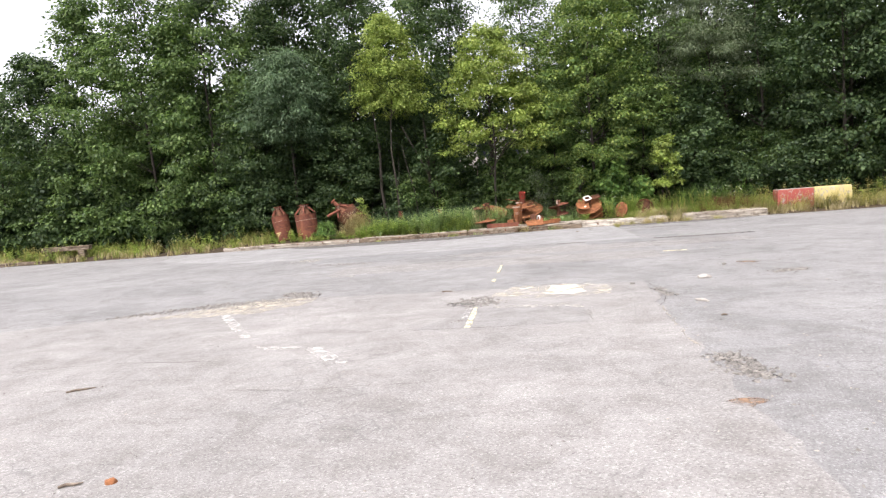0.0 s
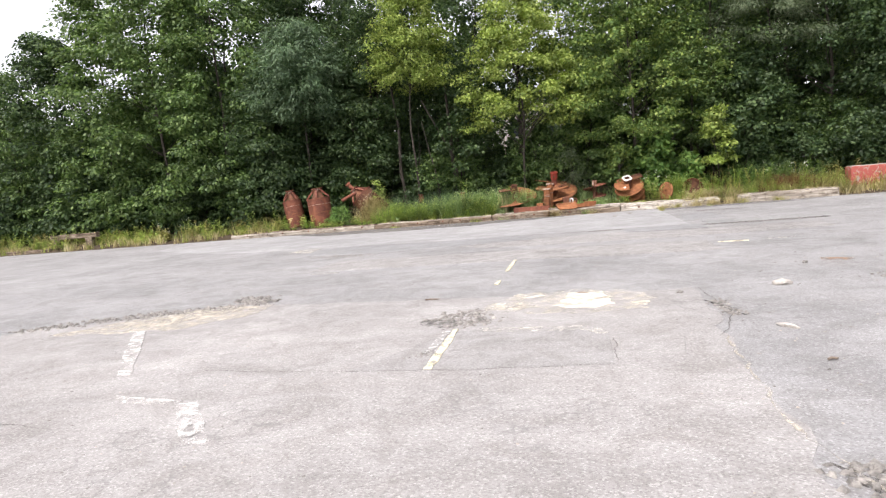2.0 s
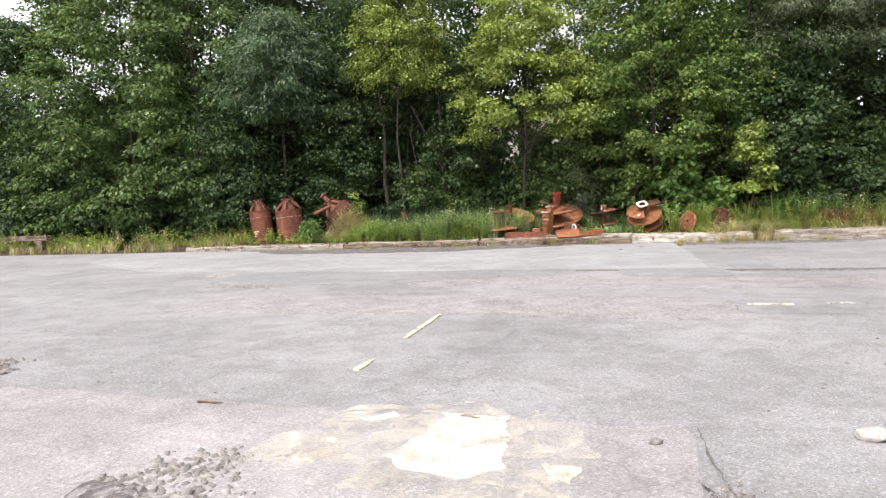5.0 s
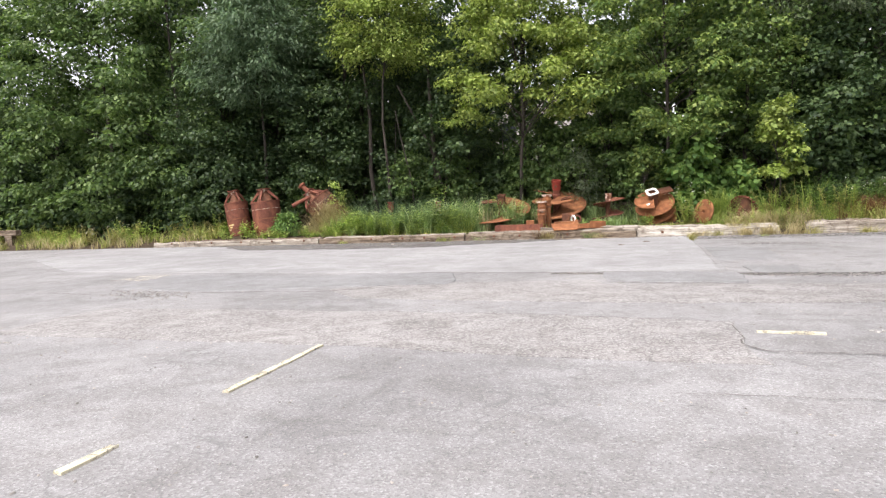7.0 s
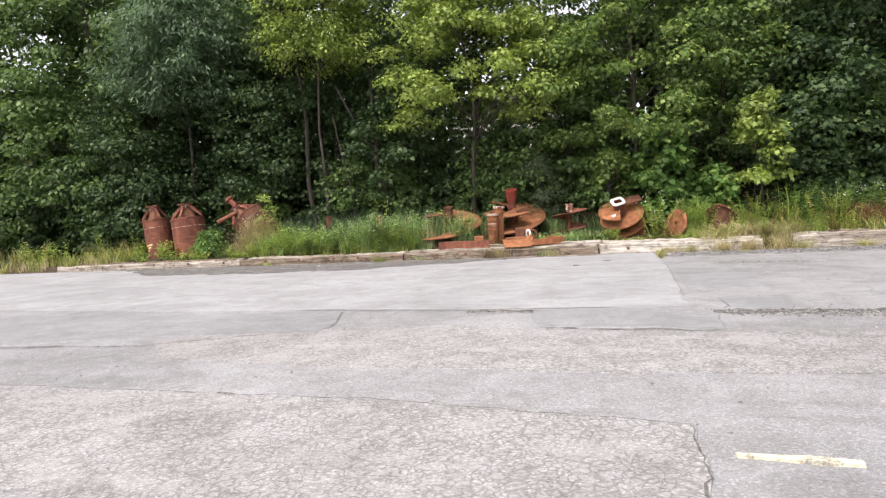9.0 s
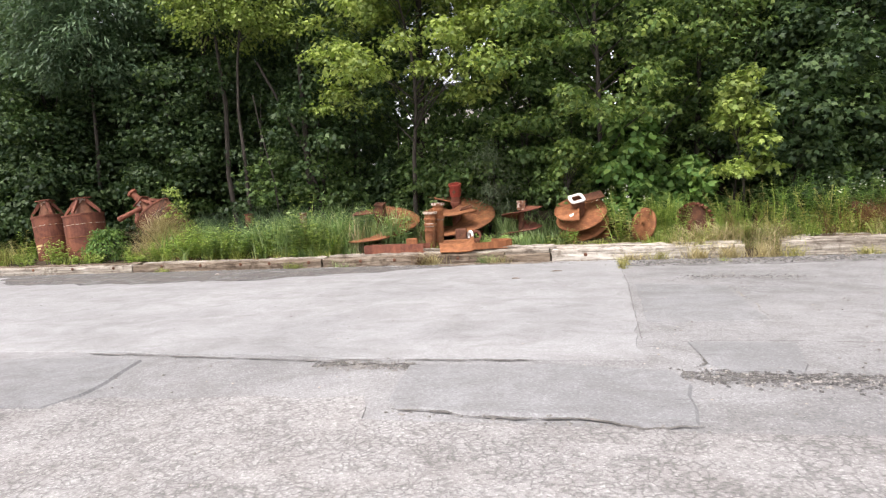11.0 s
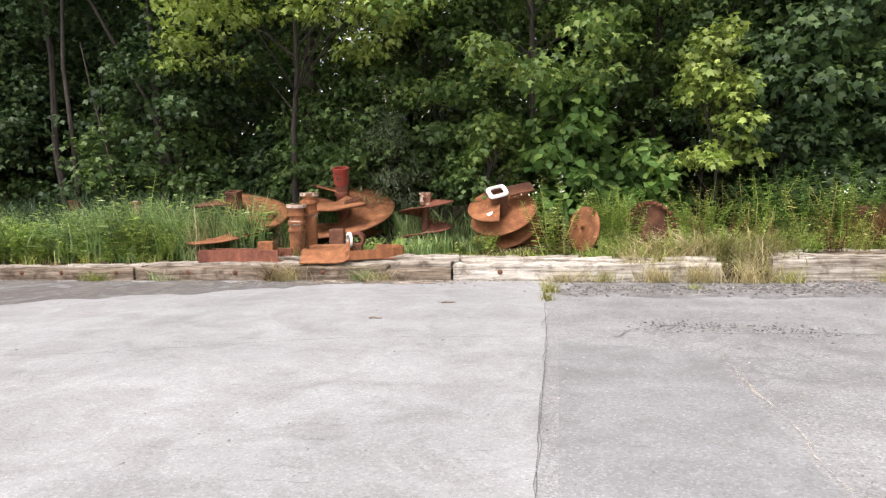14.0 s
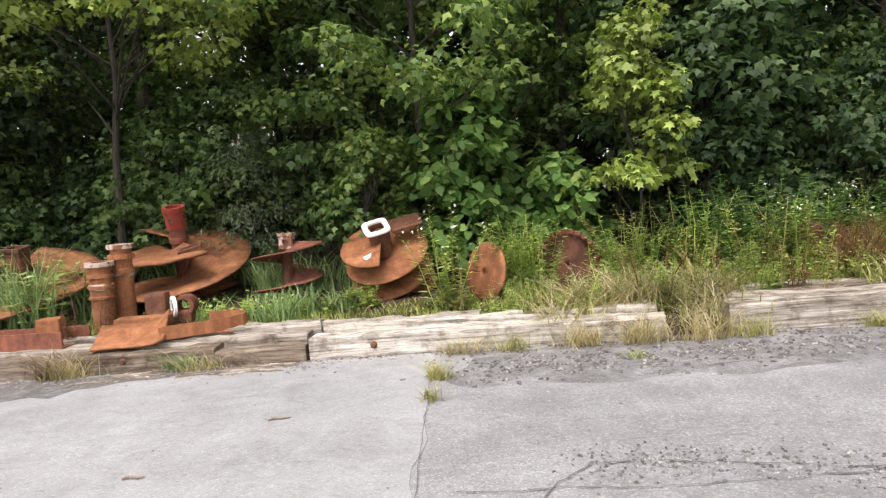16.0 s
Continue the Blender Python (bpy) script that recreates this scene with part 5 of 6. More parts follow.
    part("eye", bm, M["rust_red"], a, "round rusty eye")
    bm = bmesh.new()
    ring_wall(bm, [(0.1, -0.02), (0.155, -0.02), (0.155, 0.02), (0.1, 0.02)], 20, m=pose(0.06, -0.1, 0.26, 90, 0, -60))
    part("white_rim", bm, M["white_paint"], a, "white painted rim")
    bm = bmesh.new()
    box(bm, -0.35, -0.05, -0.1, 0.16, 0.14, 0.48, 0.05)
    part("lug", bm, M["rust_dark"], a, "upright rusty lug")


def build_barriers():
    for x0, x1, mat, lab in ((11.25, 12.97, "conc_red", "red painted concrete barrier block with worn top in weeds"), (13.0, 14.75, "conc_yellow", "yellow painted concrete barrier block in weeds")):
        a = thing("barrier_block", pose((x0 + x1) / 2, 34.55, gz(0, 34.55) - 0.05, 0, 0, 0), lab, "concrete barrier", "barrier blocks")
        w = (x1 - x0) / 2
        bm = bmesh.new()
        box(bm, -w, w, -0.35, 0.35, 0, 1.02, 0.035)
        for v in bm.verts:
            v.co += Vector((0.012, 0.012, 0.012)) * noise.noise(v.co * 3)
        part("body", bm, M[mat], a)
        bm = bmesh.new()
        box(bm, -w + 0.03, w - 0.03, -0.34, 0.34, 1.0, 1.04, 0.018)
        part("worn_top", bm, M["pebble"] if mat == "conc_red" else M["conc_yellow"], a, "bare worn top edge")
        for s in (-0.5, 0.5):
            bm = bmesh.new()
            tube(bm, [(s * w - 0.09, 0, 1.02), (s * w - 0.07, 0, 1.09), (s * w + 0.07, 0, 1.09), (s * w + 0.09, 0, 1.02)], [0.012] * 4, 6)
            part("lifting_loop", bm, M["rust_dark"], a, "rusty lifting loop")


def build_building():
    a = thing("building", pose(-5, 62, 1.4), "long pale clad building behind the trees", "building")
    bm = bmesh.new()
    box(bm, -6, 3.6, 0, 10, 0, 8.2)
    part("wall", bm, M["cladding"], a)
    bm = bmesh.new()
    box(bm, -6.4, 4.0, -0.5, 10.5, 8.2, 8.7, 0.05)
    part("roof", bm, M["roofing"], a, "dark flat roof edge")
    for i in range(3):
        for z in (1.2, 4.6):
            bm = bmesh.new()
            x = -5.0 + i * 3.0
            box(bm, x, x + 1.4, -0.05, 0.04, z, z + 1.6, 0.02)
            w = part("window", bm, M["roofing"], a, "dark framed window")
            bm = bmesh.new()
            box(bm, x + 0.08, x + 1.32, -0.065, -0.055, z + 0.08, z + 1.52)
            part("pane", bm, M["glass"], w)


# ---- trees ----
def build_trees():
    L = {"dark": "tall dark green broadleaf tree at the verge", "mid": "tall green broadleaf tree at the verge", "blue": "blue-green tree with drooping feathery leaves", "lime": "slim yellow-green tree at the verge",
         "bright": "bright green maple tree at the verge", "grey": "grey-green willow-like tree at the verge"}
    front = [(-43, 38.5, 10.2, 4.0, 0.8, "mid"), (-38.8, 38.5, 11.6, 3.6, 0.8, "mid"), (-34.8, 38.6, 13.6, 3.4, 0.8, "dark"), (-31.0, 38.8, 17.3, 3.5, 0.8, "mid"), (-26.6, 38.6, 20, 3.8, 0.8, "mid"), (-22.4, 38.8, 20, 3.7, 1.0, "mid"), (-19, 38.2, 9.5, 3.0, 0.8, "dark"),
             (-12.6, 40.2, 19, 3.4, 2.2, "dark"), (-17.5, 41.0, 19, 3.4, 2.2, "dark"), (-6.6, 40.5, 18, 3.0, 3.0, "dark"), (-1.5, 41.5, 17, 3.4, 3.2, "mid"), (6.8, 40.0, 15.5, 3.6, 2.4, "mid"), (12.4, 39.8, 15, 3.7, 1.8, "dark"), (16.5, 38.6, 15, 3.8, 1.2, "dark"), (21, 38.6, 15, 4.0, 1.0, "dark"), (26, 38.6, 15, 4.2, 1.0, "dark")]
    for i, (x, y, h, r, b, k) in enumerate(front):
        n = int(7.6 * (h - b)) + 14
        far = x < -20 or x > 15
        tree(x, y, h, r * 1.25, b, k, 100 + i, clumps=n, per=150 if far else 175, leaf=0.25 if far else 0.165, shape=OVAL if far else TRIDENT, label=L[k], trunk=0.12, front=0.6, clump_r=(0.7, 1.25))
    tree(-16.4, 38.0, 11.6, 3.3, 6.2, "blue", 200, front=0.5, clumps=90, per=230, leaf=0.26, shape=NARROW, label=L["blue"], trunk=0.1, clump_r=(0.8, 1.2), egg=0.9)
    tree(-9.5, 37.3, 13.0, 2.5, 7.2, "lime", 201, front=0.5, clumps=115, per=165, leaf=0.15, shape=OVAL, label=L["lime"], trunk=0.075, clump_r=(0.45, 0.8), egg=0.7)
    tree(-3.5, 37.7, 11.6, 3.9, 4.4, "lime", 202, front=0.5, clumps=125, per=150, leaf=0.165, label="yellow-green maple with layered leaf tufts", trunk=0.085, clump_r=(0.5, 0.95))
    tree(2.5, 38.6, 14.5, 4.9, 3.3, "bright", 203, front=0.6, clumps=150, per=170, leaf=0.165, label=L["bright"], trunk=0.1, clump_r=(0.5, 1.0))
    tree(8.9, 38.6, 13.4, 3.2, 7.2, "grey", 204, front=0.5, clumps=90, per=210, leaf=0.2, shape=NARROW, label=L["grey"], trunk=0.09, clump_r=(0.6, 1.0))
    tree(-13.5, 38.8, 8.5, 2.2, 2.0, "dark", 205, clumps=60, per=140, leaf=0.18, label=L["dark"], trunk=0.09)
    tree(-7.3, 38.6, 7.2, 2.2, 2.2, "dark", 206, clumps=30, per=130, leaf=0.18, label="young green tree at the verge", trunk=0.08)
    tree(0.0, 39.2, 8.0, 2.4, 2.0, "mid", 207, clumps=70, per=130, leaf=0.18, label="young green tree at the verge", trunk=0.08)
    tree(8.0, 38.3, 6.8, 2.6, 1.8, "dark", 208, clumps=80, per=130, leaf=0.19, label="young dark green maple with level boughs", trunk=0.09)
    # back row
    rng = np.random.default_rng(77)
    for i in range(19):
        x = -46 + i * 4.1 + rng.uniform(-0.8, 0.8)
        if -6.5 < x < 0.0:
            continue
        h = rng.uniform(16, 19.5) if x > -31 else rng.uniform(8.5, 10.5)
        tree(x, 44.5 + rng.uniform(-1, 3), h, 4.6, 1.6, "dark" if i % 3 else "mid", 300 + i, clumps=95, per=85, leaf=0.36, shape=OVAL, label="tall dark tree deep in the wood", trunk=0.16, clump_r=(0.8, 1.4), group="trees deep in the wood")
    # understorey
    for i in range(34):
        x = -44 + i * 2.05 + rng.uniform(-0.5, 0.5)
        if 1.4 < x < 5.6:
            continue
        h = rng.uniform(2.6, 4.6)
        if x < -17.5:
            tree(x, 37.6 + rng.uniform(-0.4, 0.4), h, 2.2, 0.3, "dark", 400 + i, clumps=42, per=120, shape=OVAL, leaf=0.24, label="dark green bush at the edge of the wood", trunk=0.05, name="bush", group="bushes under the trees", clump_r=(0.45, 0.8))
        else:
            tree(x, 39.2 + rng.uniform(-0.4, 0.6), h, 2.1, 0.8, "dark" if i % 3 and x < -4.5 else "mid", 400 + i, clumps=36, per=120, leaf=0.17, label="dark green bush under the tall trees", trunk=0.045, name="bush", group="bushes under the trees", clump_r=(0.45, 0.8))
    # the depth of the wood, beyond the trees that can be told apart
    n = 70000
    x, y, u = rng.uniform(-60, 34, n), rng.uniform(48.5, 53, n), rng.random(n)
    top = np.array([(12.5 if abs(a + 2) > 3 else 10.5) + 2.5 * noise.noise((a * 0.25, 3, 1)) if a > -36 else 9.0 + 1.5 * noise.noise((a * 0.25, 3, 1)) for a in x])
    z = 0.9 + u * top
    keep = ~((np.abs(x + 4.5) < 3.5) & (z > 4.8) & (rng.random(n) < 0.8))
    p = np.stack([x, y, z], 1)[keep]
    tagged(leaves(rng, p, rng.normal(size=p.shape) + np.array([0, -0.5, 0.8]), rng.uniform(0.45, 0.85, len(p)), OVAL, "deep_wood", LEAF["dark"], None), "dark foliage deep in the wood", "woods", kind="stuff")
    # bushes that stand forward
    tree(3.3, 37.6, 3.6, 1.35, 0.5, "big", 501, clumps=60, per=55, leaf=0.2, shape=HEART, label="bush with broad heart-shaped green leaves", trunk=0.035, name="bush", group="bushes under the trees", clump_r=(0.35, 0.6), flat=0.8)
    tree(4.9, 37.3, 2.0, 1.0, 0.3, "big", 502, clumps=36, per=50, leaf=0.18, shape=HEART, label="low bush with broad heart-shaped leaves", trunk=0.03, name="bush", group="bushes under the trees", clump_r=(0.3, 0.55), flat=0.8)
    tree(6.15, 35.9, 4.3, 0.8, 1.5, "lime", 503, clumps=24, per=90, leaf=0.15, shape=MAPLE, label="yellow-green maple sapling at the verge", trunk=0.03, name="bush", group="bushes under the trees", clump_r=(0.3, 0.5))
    tree(1.6, 37.3, 2.9, 0.8, 1.2, "bright", 504, clumps=18, per=80, leaf=0.14, shape=MAPLE, label="green maple sapling behind the augers", trunk=0.03, name="bush", group="bushes under the trees", clump_r=(0.3, 0.5))
    tree(-1.1, 38.0, 2.9, 1.4, 0.6, "grey", 505, clumps=26, per=120, leaf=0.13, shape=NARROW, label="grey-green fine-leaved bush behind augers", trunk=0.03, name="bush", group="bushes under the trees", clump_r=(0.4, 0.7))
    tree(-3.6, 38.4, 2.6, 1.2, 0.5, "mid", 506, clumps=22, per=90, leaf=0.15, label="green bush behind the augers", trunk=0.03, name="bush", group="bushes under the trees", clump_r=(0.35, 0.6))
    tree(-8.7, 37.9, 3.4, 1.2, 1.4, "mid", 507, clumps=18, per=80, leaf=0.17, label="green sapling with level boughs", trunk=0.03, name="bush", group="bushes under the trees", clump_r=(0.4, 0.7))
    tree(-13.5, 34.95, 1.05, 0.85, 0.1, "big", 508, clumps=22, per=80, leaf=0.13, shape=LANCE, label="low bright green bush before the buckets", trunk=0.02, name="bush", group="bushes under the trees", clump_r=(0.25, 0.42))
    for i, x in enumerate((7.9, 10.2, 12.6, 15.0, 17.6)):
        tree(x, 37.2, 2.6, 1.4, 0.3, "dark", 520 + i, clumps=22, per=90, leaf=0.17, label="green bush at the edge of the wood", trunk=0.04, name="bush", group="bushes under the trees", clump_r=(0.4, 0.75))
    # trunks that show under the crowns
    for pts, r in (([(-7.6, 38.2, 0.3), (-7.58, 38.2, 2.5), (-7.63, 38.2, 4.8), (-7.74, 38.25, 7.6)], 0.11), ([(-7.0, 38.3, 0.3), (-7.35, 38.25, 2.4), (-7.75, 38.15, 4.0), (-9.04, 37.7, 6.8)], 0.07), ([(-3.8, 39.5, 0.4), (-3.77, 39.5, 3.5), (-3.69, 39.5, 5.5), (-3.6, 39.6, 9.0)], 0.17),
                   ([(-8.2, 37.2, 0.3), (-8.4, 37.2, 2.64), (-8.75, 37.2, 4.2), (-9.0, 37.2, 5.6)], 0.03), ([(5.3, 38.7, 0.3), (5.35, 38.7, 3.3), (5.43, 38.7, 4.3), (5.5, 38.8, 7.5)], 0.08), ([(3.2, 38.0, 0.4), (4.0, 37.8, 2.8), (4.41, 37.8, 3.48), (5.0, 37.8, 4.3)], 0.022), ([(-10.4, 38.0, 0.4), (-10.7, 38.0, 3.0), (-10.6, 38.0, 5.5), (-10.9, 38.1, 8.0)], 0.09)):
        bm = bmesh.new()
        tube(bm, [Vector(q) - Vector(pts[0]) for q in pts], [r * 1.15, r, r * 0.85, r * 0.55], 8)
        # only the trunk of a standing tree, not a dead one
        ob = part("bare_trunk", bm, M["bark"])
        ob.matrix_world = pose(*pts[0])
        tagged(ob, "slender grey tree trunk in the shade", "dead tree", "dead trees")
    # bare leaning stems in the shade
    for i in range(30):
        x = rng.uniform(-28, 12)
        y = rng.uniform(37.6, 40.5)
        h = rng.uniform(2.5, 6)
        bm = bmesh.new()
        dx, dy = rng.normal() * 0.22 * h, rng.normal() * 0.1 * h
        r = rng.uniform(0.012, 0.04)
        tube(bm, [(0, 0, -0.1), (dx * 0.3, dy * 0.3, h * 0.35), (dx * 0.6 + 0.08, dy * 0.6, h * 0.7), (dx, dy, h)], [r, r * 0.9, r * 0.7, r * 0.35], 6)
        # a plain leafless stem, not a whole dead sapling
        ob = part("bare_stem", bm, M["twig"] if i % 3 == 0 else M["bark"])
        ob.matrix_world = pose(x, y, gz(x, y))
        tagged(ob, "thin bare grey stem leaning in the shade", "sapling", "dead saplings")


# ---- verge plants ----
def build_verge():
    rng = np.random.default_rng(9)

    def grass(n, x0, x1, y0, y1, h0, h1, w, bend, kind, label, clump=0.35, lean=0.25, zoff=0.0):
        p = field(rng, n, x0, x1, y0, y1, clump)
        p[:, 2] += zoff
        ob = blades(rng, p, rng.uniform(h0, h1, n), np.full(n, w), bend, "grass", LEAF[kind], lean=lean)
        return tagged(ob, label, "grass", kind="stuff")

    grass(1100, -11.5, -2.6, 34.5, 36.4, 0.7, 1.35, 0.032, 0.42, "reed", "tall blue-green reed grass on the verge", 0.3)
    grass(420, -7.6, -4.2, 34.5, 35.6, 0.8, 1.65, 0.03, 0.5, "reed", "tall arching reeds before the auger", 0.25, 0.5)
    grass(340, -6.6, -3.1, 34.5, 35.3, 1.0, 1.7, 0.03, 0.4, "reed", "tall upright green reeds before the rusty auger", 0.22, 0.2)
    grass(260, -10.5, -4.2, 34.25, 34.9, 0.3, 0.85, 0.036, 0.6, "reed", "reed grass behind the kerb", 0.25, 0.5)
    grass(1500, -11.0, -4.6, 35.8, 37.6, 0.8, 1.6, 0.03, 0.35, "blue", "dark tall grass in the shade", 0.3)
    grass(260, -9.5, -4.4, 34.4, 35.4, 0.4, 1.0, 0.026, 0.4, "grass", "bright green reed grass on the verge", 0.25)
    grass(60, -5.6, -3.0, 34.3, 35.6, 0.9, 1.45, 0.02, 0.25, "straw", "pale dry reed stems", 0.3, 0.15)
    grass(900, -11.5, -1.0, 34.1, 35.0, 0.12, 0.45, 0.022, 0.6, "grass", "green grass on the verge")
    grass(420, -0.6, 1.6, 36.4, 37.4, 0.5, 1.1, 0.03, 0.55, "reed", "tall green grass behind the augers", 0.25)
    grass(700, -3.4, -0.4, 38.15, 38.7, 0.7, 1.3, 0.03, 0.55, "reed", "tall green grass at the foot of the bushes", 0.25)
    grass(520, -1.4, 1.5, 34.5, 35.4, 0.25, 0.6, 0.026, 0.6, "reed", "green grass between the augers", 0.25)
    grass(5000, -0.5, 5.2, 34.0, 35.3, 0.05, 0.17, 0.022, 0.6, "grass", "short bright green ground cover", 0.5)
    grass(800, 4.1, 6.7, 33.3, 34.2, 0.25, 0.7, 0.013, 0.9, "straw", "dry straw-coloured grass over the kerb", 0.25, 0.8, 0.16)
    grass(330, 5.3, 8.0, 34.0, 35.2, 0.3, 0.65, 0.018, 0.5, "grass", "yellow-green seeding grass", 0.3)
    grass(450, 3.6, 7.0, 33.3, 34.4, 0.15, 0.45, 0.015, 0.8, "grass", "green grass through the straw", 0.5, 0.8, 0.14)
    grass(300, 5.0, 11.0, 34.4, 36.0, 0.4, 0.85, 0.018, 0.5, "olive", "olive seeding grass and herbs", 0.3)
    grass(2600, 8.5, 22.0, 33.5, 35.6, 0.35, 0.95, 0.03, 0.5, "olive", "olive rough grass on the verge")
    grass(2200, 9.0, 22.0, 33.3, 34.3, 0.25, 0.55, 0.028, 0.5, "straw", "dry straw-coloured grass on the verge")
    grass(2600, -45.0, -16.5, 33.4, 35.6, 0.25, 0.7, 0.034, 0.5, "grass", "rough green grass on the verge")
    grass(2000, -45.0, -17.0, 33.2, 34.6, 0.25, 0.6, 0.034, 0.5, "straw", "dry straw-coloured grass on the verge")
    grass(1200, -45.0, -17.0, 33.8, 36.2, 0.5, 1.0, 0.034, 0.4, "olive", "olive seeding herbs on the verge")
    grass(350, -15.0, -11.0, 34.1, 35.4, 0.15, 0.45, 0.03, 0.5, "grass", "green grass before the rusty buckets")
    x, y = rng.uniform(-12, 10, 2600), rng.uniform(33.9, 37.5, 2600)
    p = np.stack([x, y, np.array([gz(a, b) for a, b in zip(x, y)]) + 0.045], 1)
    tagged(leaves(rng, p, rng.normal(size=p.shape) * 0.3 + np.array([0, 0, 1.0]), rng.uniform(0.05, 0.12, len(p)), OVAL, "leaf_litter", LEAF["brown"], None), "brown dead leaves on the verge", "leaf litter", kind="stuff")
    # dead vines heaped on the toppled bucket
    p = np.stack([rng.normal(-11.75, 0.5, 3600), rng.normal(35.6, 0.2, 3600), rng.uniform(0.25, 1.5, 3600)], 1)
    p[:, 2] -= 0.8 * np.abs(p[:, 0] + 11.75)
    p[:, 2] = np.maximum(p[:, 2], 0.2)
    tagged(blades(rng, p, rng.uniform(0.25, 0.7, 3600), np.full(3600, 0.012), 0.9, "dead_vines", LEAF["straw"], lean=1.2), "tangle of pale dead vines on the bucket", "dead vines", kind="stuff")
    tree(-11.5, 35.9, 2.3, 0.6, 0.8, "weed", 530, clumps=14, per=45, leaf=0.09, shape=OVAL, label="green vine climbing over the toppled bucket", trunk=0.012, name="vine", clump_r=(0.15, 0.3))
    p = np.stack([rng.normal(9.1, 0.5, 900), rng.normal(34.9, 0.2, 900), np.full(900, 0.24)], 1)
    tagged(blades(rng, p, rng.uniform(0.5, 1.2, 900), np.full(900, 0.016), 0.6, "dead_stalks", LEAF["brown"], lean=0.8), "brown dead stalks round the auger", "dead stalks", kind="stuff")
    # tufts in front of the kerb
    for i, (x, y, n, h, k) in enumerate(((-5.6, 33.05, 130, 0.3, "grass"), (-1.75, 33.05, 260, 0.45, "straw"), (-2.0, 33.1, 90, 0.55, "brown"), (2.93, 31.3, 60, 0.2, "olive"), (2.95, 32.0, 120, 0.3, "olive"), (3.2, 33.0, 110, 0.35, "straw"), (3.75, 33.0, 90, 0.35, "olive"), (-0.3, 33.1, 140, 0.4, "reed"), (0.0, 33.0, 120, 0.3, "straw"),
                                         (5.3, 32.95, 200, 0.5, "straw"), (6.0, 32.95, 220, 0.5, "straw"), (4.6, 33.0, 170, 0.5, "straw"), (6.5, 32.95, 110, 0.4, "olive"), (5.05, 32.3, 40, 0.14, "grass"), (8.0, 33.0, 120, 0.3, "olive"), (-9.8, 33.05, 80, 0.2, "grass"), (-4.2, 33.1, 60, 0.3, "reed"))):
        p = np.stack([x + rng.normal(size=n) * (0.05 if y < 32.6 else 0.14), y + rng.normal(size=n) * 0.06, np.full(n, -0.01)], 1)
        tagged(blades(rng, p, rng.uniform(0.4, 1.0, n) * h, np.full(n, 0.011), 0.7, "grass_tuft", LEAF[k], lean=0.75), "tuft of %s grass growing from the asphalt edge" % {"straw": "dry straw", "grass": "green", "olive": "olive", "reed": "long green", "brown": "dead brown"}[k], "grass tuft", "grass tufts", "stuff")
    # leafy herbs
    weed(2.92, 34.75, 1.5, 9, "weed", 601, "tall leafy weed with small white flowers", 0.14, 0.19, per=46, top="petal")
    weed(3.12, 34.65, 1.0, 9, "olive", 602, "leafy olive weed with brown stalks", 0.18, 0.15, per=36)
    for i, (x, y, h) in enumerate(((3.95, 35.25, 1.1), (4.2, 35.4, 1.3), (4.3, 35.2, 1.15), (4.1, 35.6, 1.2), (3.85, 35.7, 1.25), (5.45, 35.2, 0.9), (5.8, 35.5, 1.05))):
        weed(x, y, h, 16, "weed", 610 + i, "dense feathery bright green weed", 0.26, 0.16, per=56)
    for i in range(34):
        x = 5.7 + i * 0.17 + rng.uniform(-0.1, 0.1)
        weed(x, rng.uniform(34.6, 36.3), rng.uniform(0.6, 1.55), 8, "weed" if i % 3 else "olive", 630 + i, "tall leafy goldenrod-like weed", 0.34, 0.14, per=52, shape=OVAL if i % 4 == 0 else LANCE, top="petal" if i in (20, 22, 25, 28) else None)
    for i in range(34):
        weed(5.2 + i * 0.13 + rng.uniform(-0.1, 0.1), rng.uniform(34.1, 35.2), rng.uniform(0.45, 0.95), 7, ("weed", "olive", "weed", "weed", "brown")[i % 5], 850 + i, "bushy herb gone to seed on the verge", 0.26, 0.11, per=44, shape=OVAL if i % 2 else LANCE)
    for i in range(16):
        weed(6.9 + i * 0.2 + rng.uniform(-0.1, 0.1), rng.uniform(35.2, 36.6), rng.uniform(1.2, 1.85), 7, "big" if i % 3 else "mid", 920 + i, "tall dark green leafy herb on the verge", 0.32, 0.24, per=44, top="petal" if i in (7, 9, 10) else None)
    for i in range(26):
        weed(3.6 + i * 0.14, rng.uniform(33.7, 34.6), rng.uniform(0.35, 0.75), 9, "olive" if i % 2 else "weed", 560 + i, "low yellow-green herb over the kerb", 0.22, 0.1, per=30)
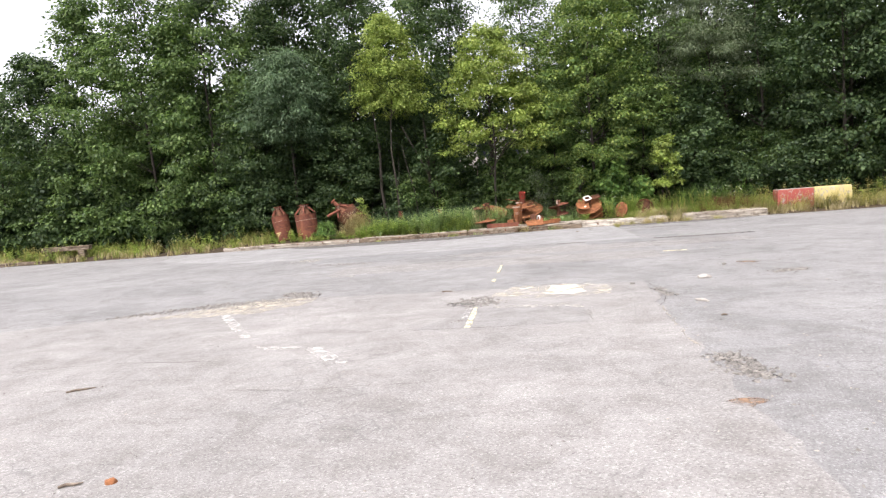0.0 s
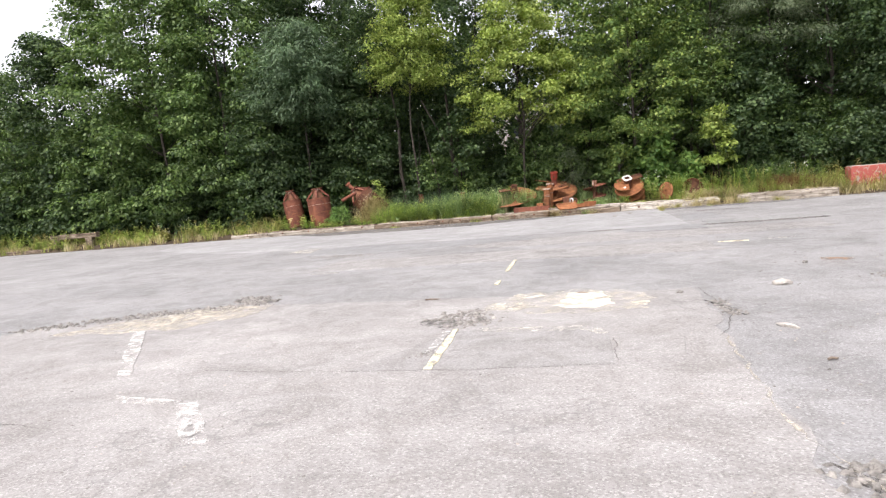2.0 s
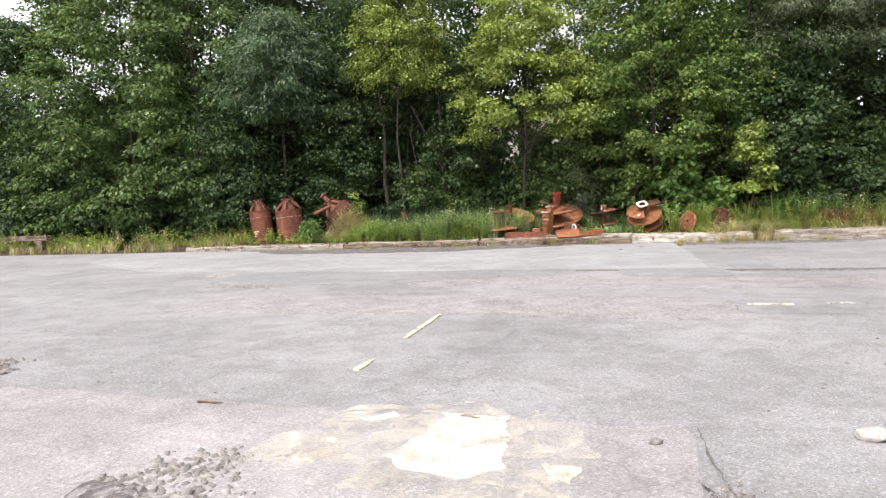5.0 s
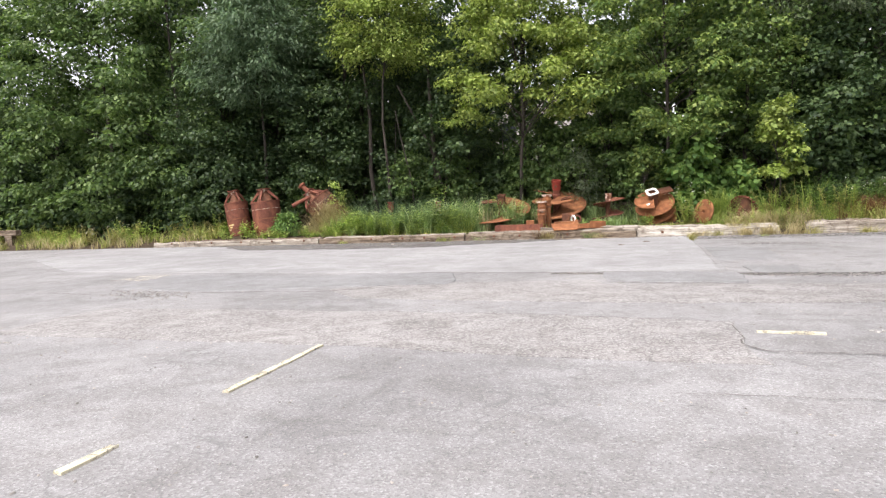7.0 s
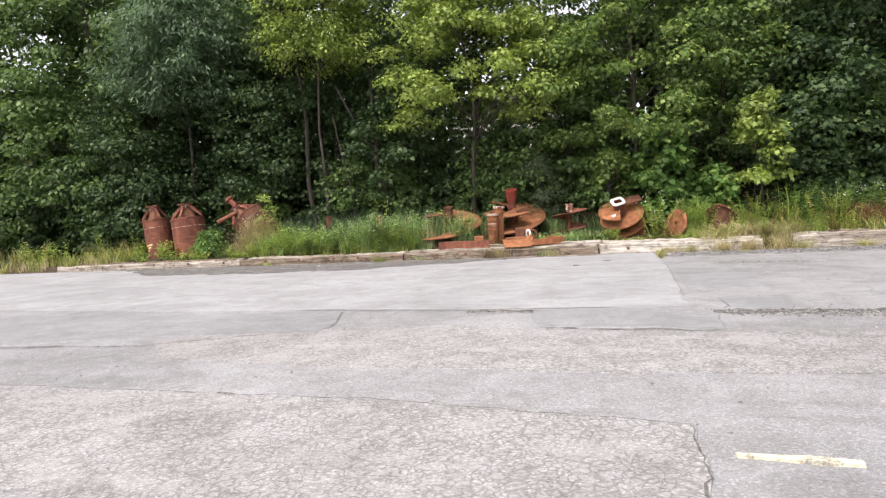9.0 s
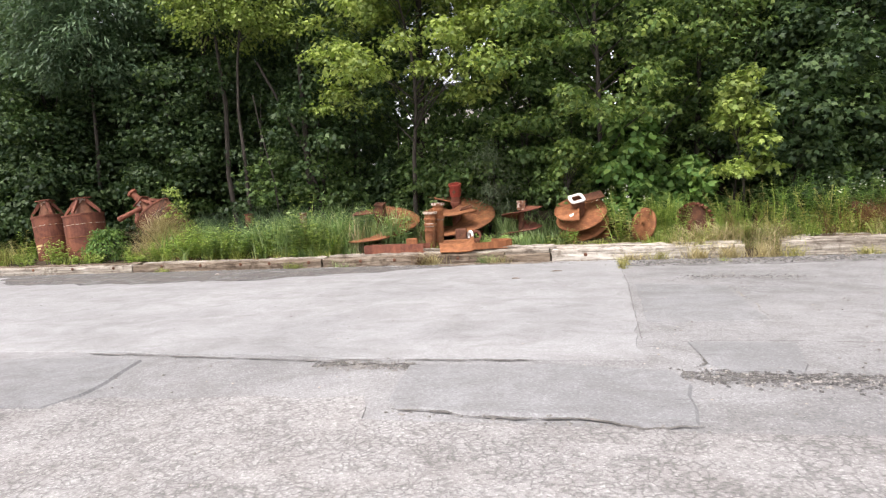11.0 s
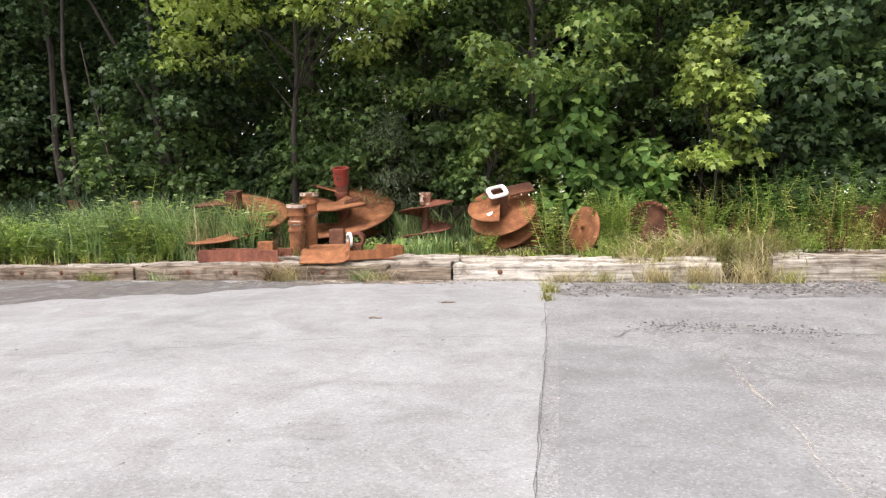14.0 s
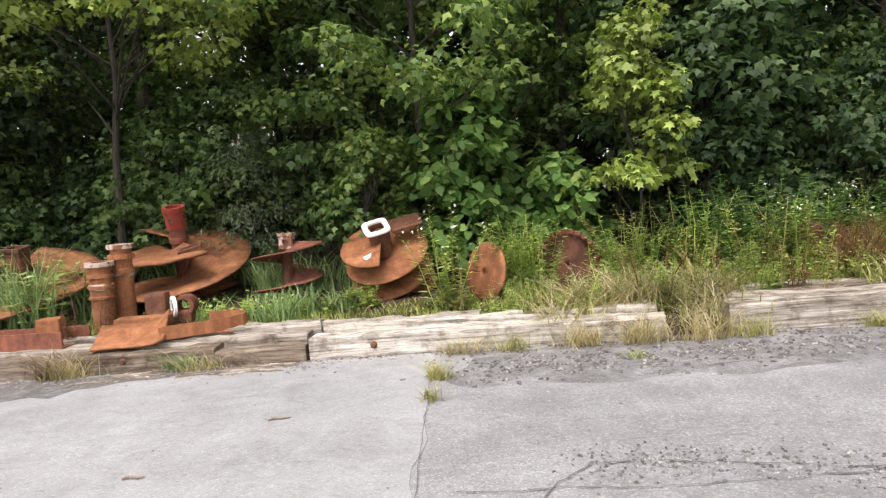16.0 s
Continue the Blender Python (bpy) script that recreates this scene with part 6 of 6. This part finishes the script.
    for i in range(16):
        weed(11 + i * 0.65, rng.uniform(35.1, 36.4), rng.uniform(0.9, 1.5), 9, "olive" if i % 2 else "weed", 670 + i, "tall leafy weed behind the barrier blocks", 0.4, 0.26, per=28, shape=OVAL)
    for i in range(12):
        weed(10.6 + i * 0.42, rng.uniform(33.6, 34.0), rng.uniform(0.55, 1.0), 9, "olive", 690 + i, "low olive weed before the barrier blocks", 0.3, 0.14, per=24)
    for i in range(44):
        x = -44 + i * 0.66 + rng.uniform(-0.3, 0.3)
        weed(x, rng.uniform(34.0, 36.2), rng.uniform(0.6, 1.3), 9, "weed" if i % 3 else "olive", 700 + i, "leafy green weed at the edge of the wood", 0.45, 0.24, per=24, shape=OVAL, top="petal" if i in (30, 31, 32, 18) else None)
    for i in range(22):
        weed(-11.2 + i * 0.29 + rng.uniform(-0.2, 0.2), rng.uniform(34.4, 35.5), rng.uniform(0.5, 1.15), 9, "weed", 750 + i, "narrow-leaved bright green weed in the reeds", 0.25, 0.2, per=34)
    for i in range(8):
        weed(-1.2 + i * 0.4, rng.uniform(35.0, 35.5), rng.uniform(0.25, 0.45), 8, "weed", 780 + i, "low green weed among the augers", 0.25, 0.16, per=20, shape=OVAL)
    for i in range(40):
        x = -10.8 + i * 0.205 + rng.uniform(-0.15, 0.15)
        weed(x, rng.uniform(34.5, 35.9), rng.uniform(0.8, 1.3) if x < -7 else rng.uniform(1.1, 1.85), 4, "reed" if i % 4 else "weed", 800 + i, "upright leafy reed with narrow drooping blades", 0.22, 0.38, per=20, name="reed")
    weed(-5.9, 34.6, 1.0, 8, "olive", 760, "yellowish herb beside a pipe stub", 0.2, 0.12)
    for i in range(10):
        weed(-17.5 + i * 0.7, rng.uniform(34.0, 34.9), rng.uniform(0.3, 0.7), 8, "weed", 790 + i, "low leafy weed behind the kerb", 0.3, 0.16, per=22, shape=OVAL)
    weed(-1.95, 33.95, 0.75, 9, "brown", 761, "dead brown herb beside the pipes", 0.3, 0.1, per=20, zbase=0.28)


build_ground()
build_trees()
build_augers()
build_buckets()
build_base_frame()
build_barriers()
build_building()
build_verge()
build_kerb()
build_paving()
build_debris()
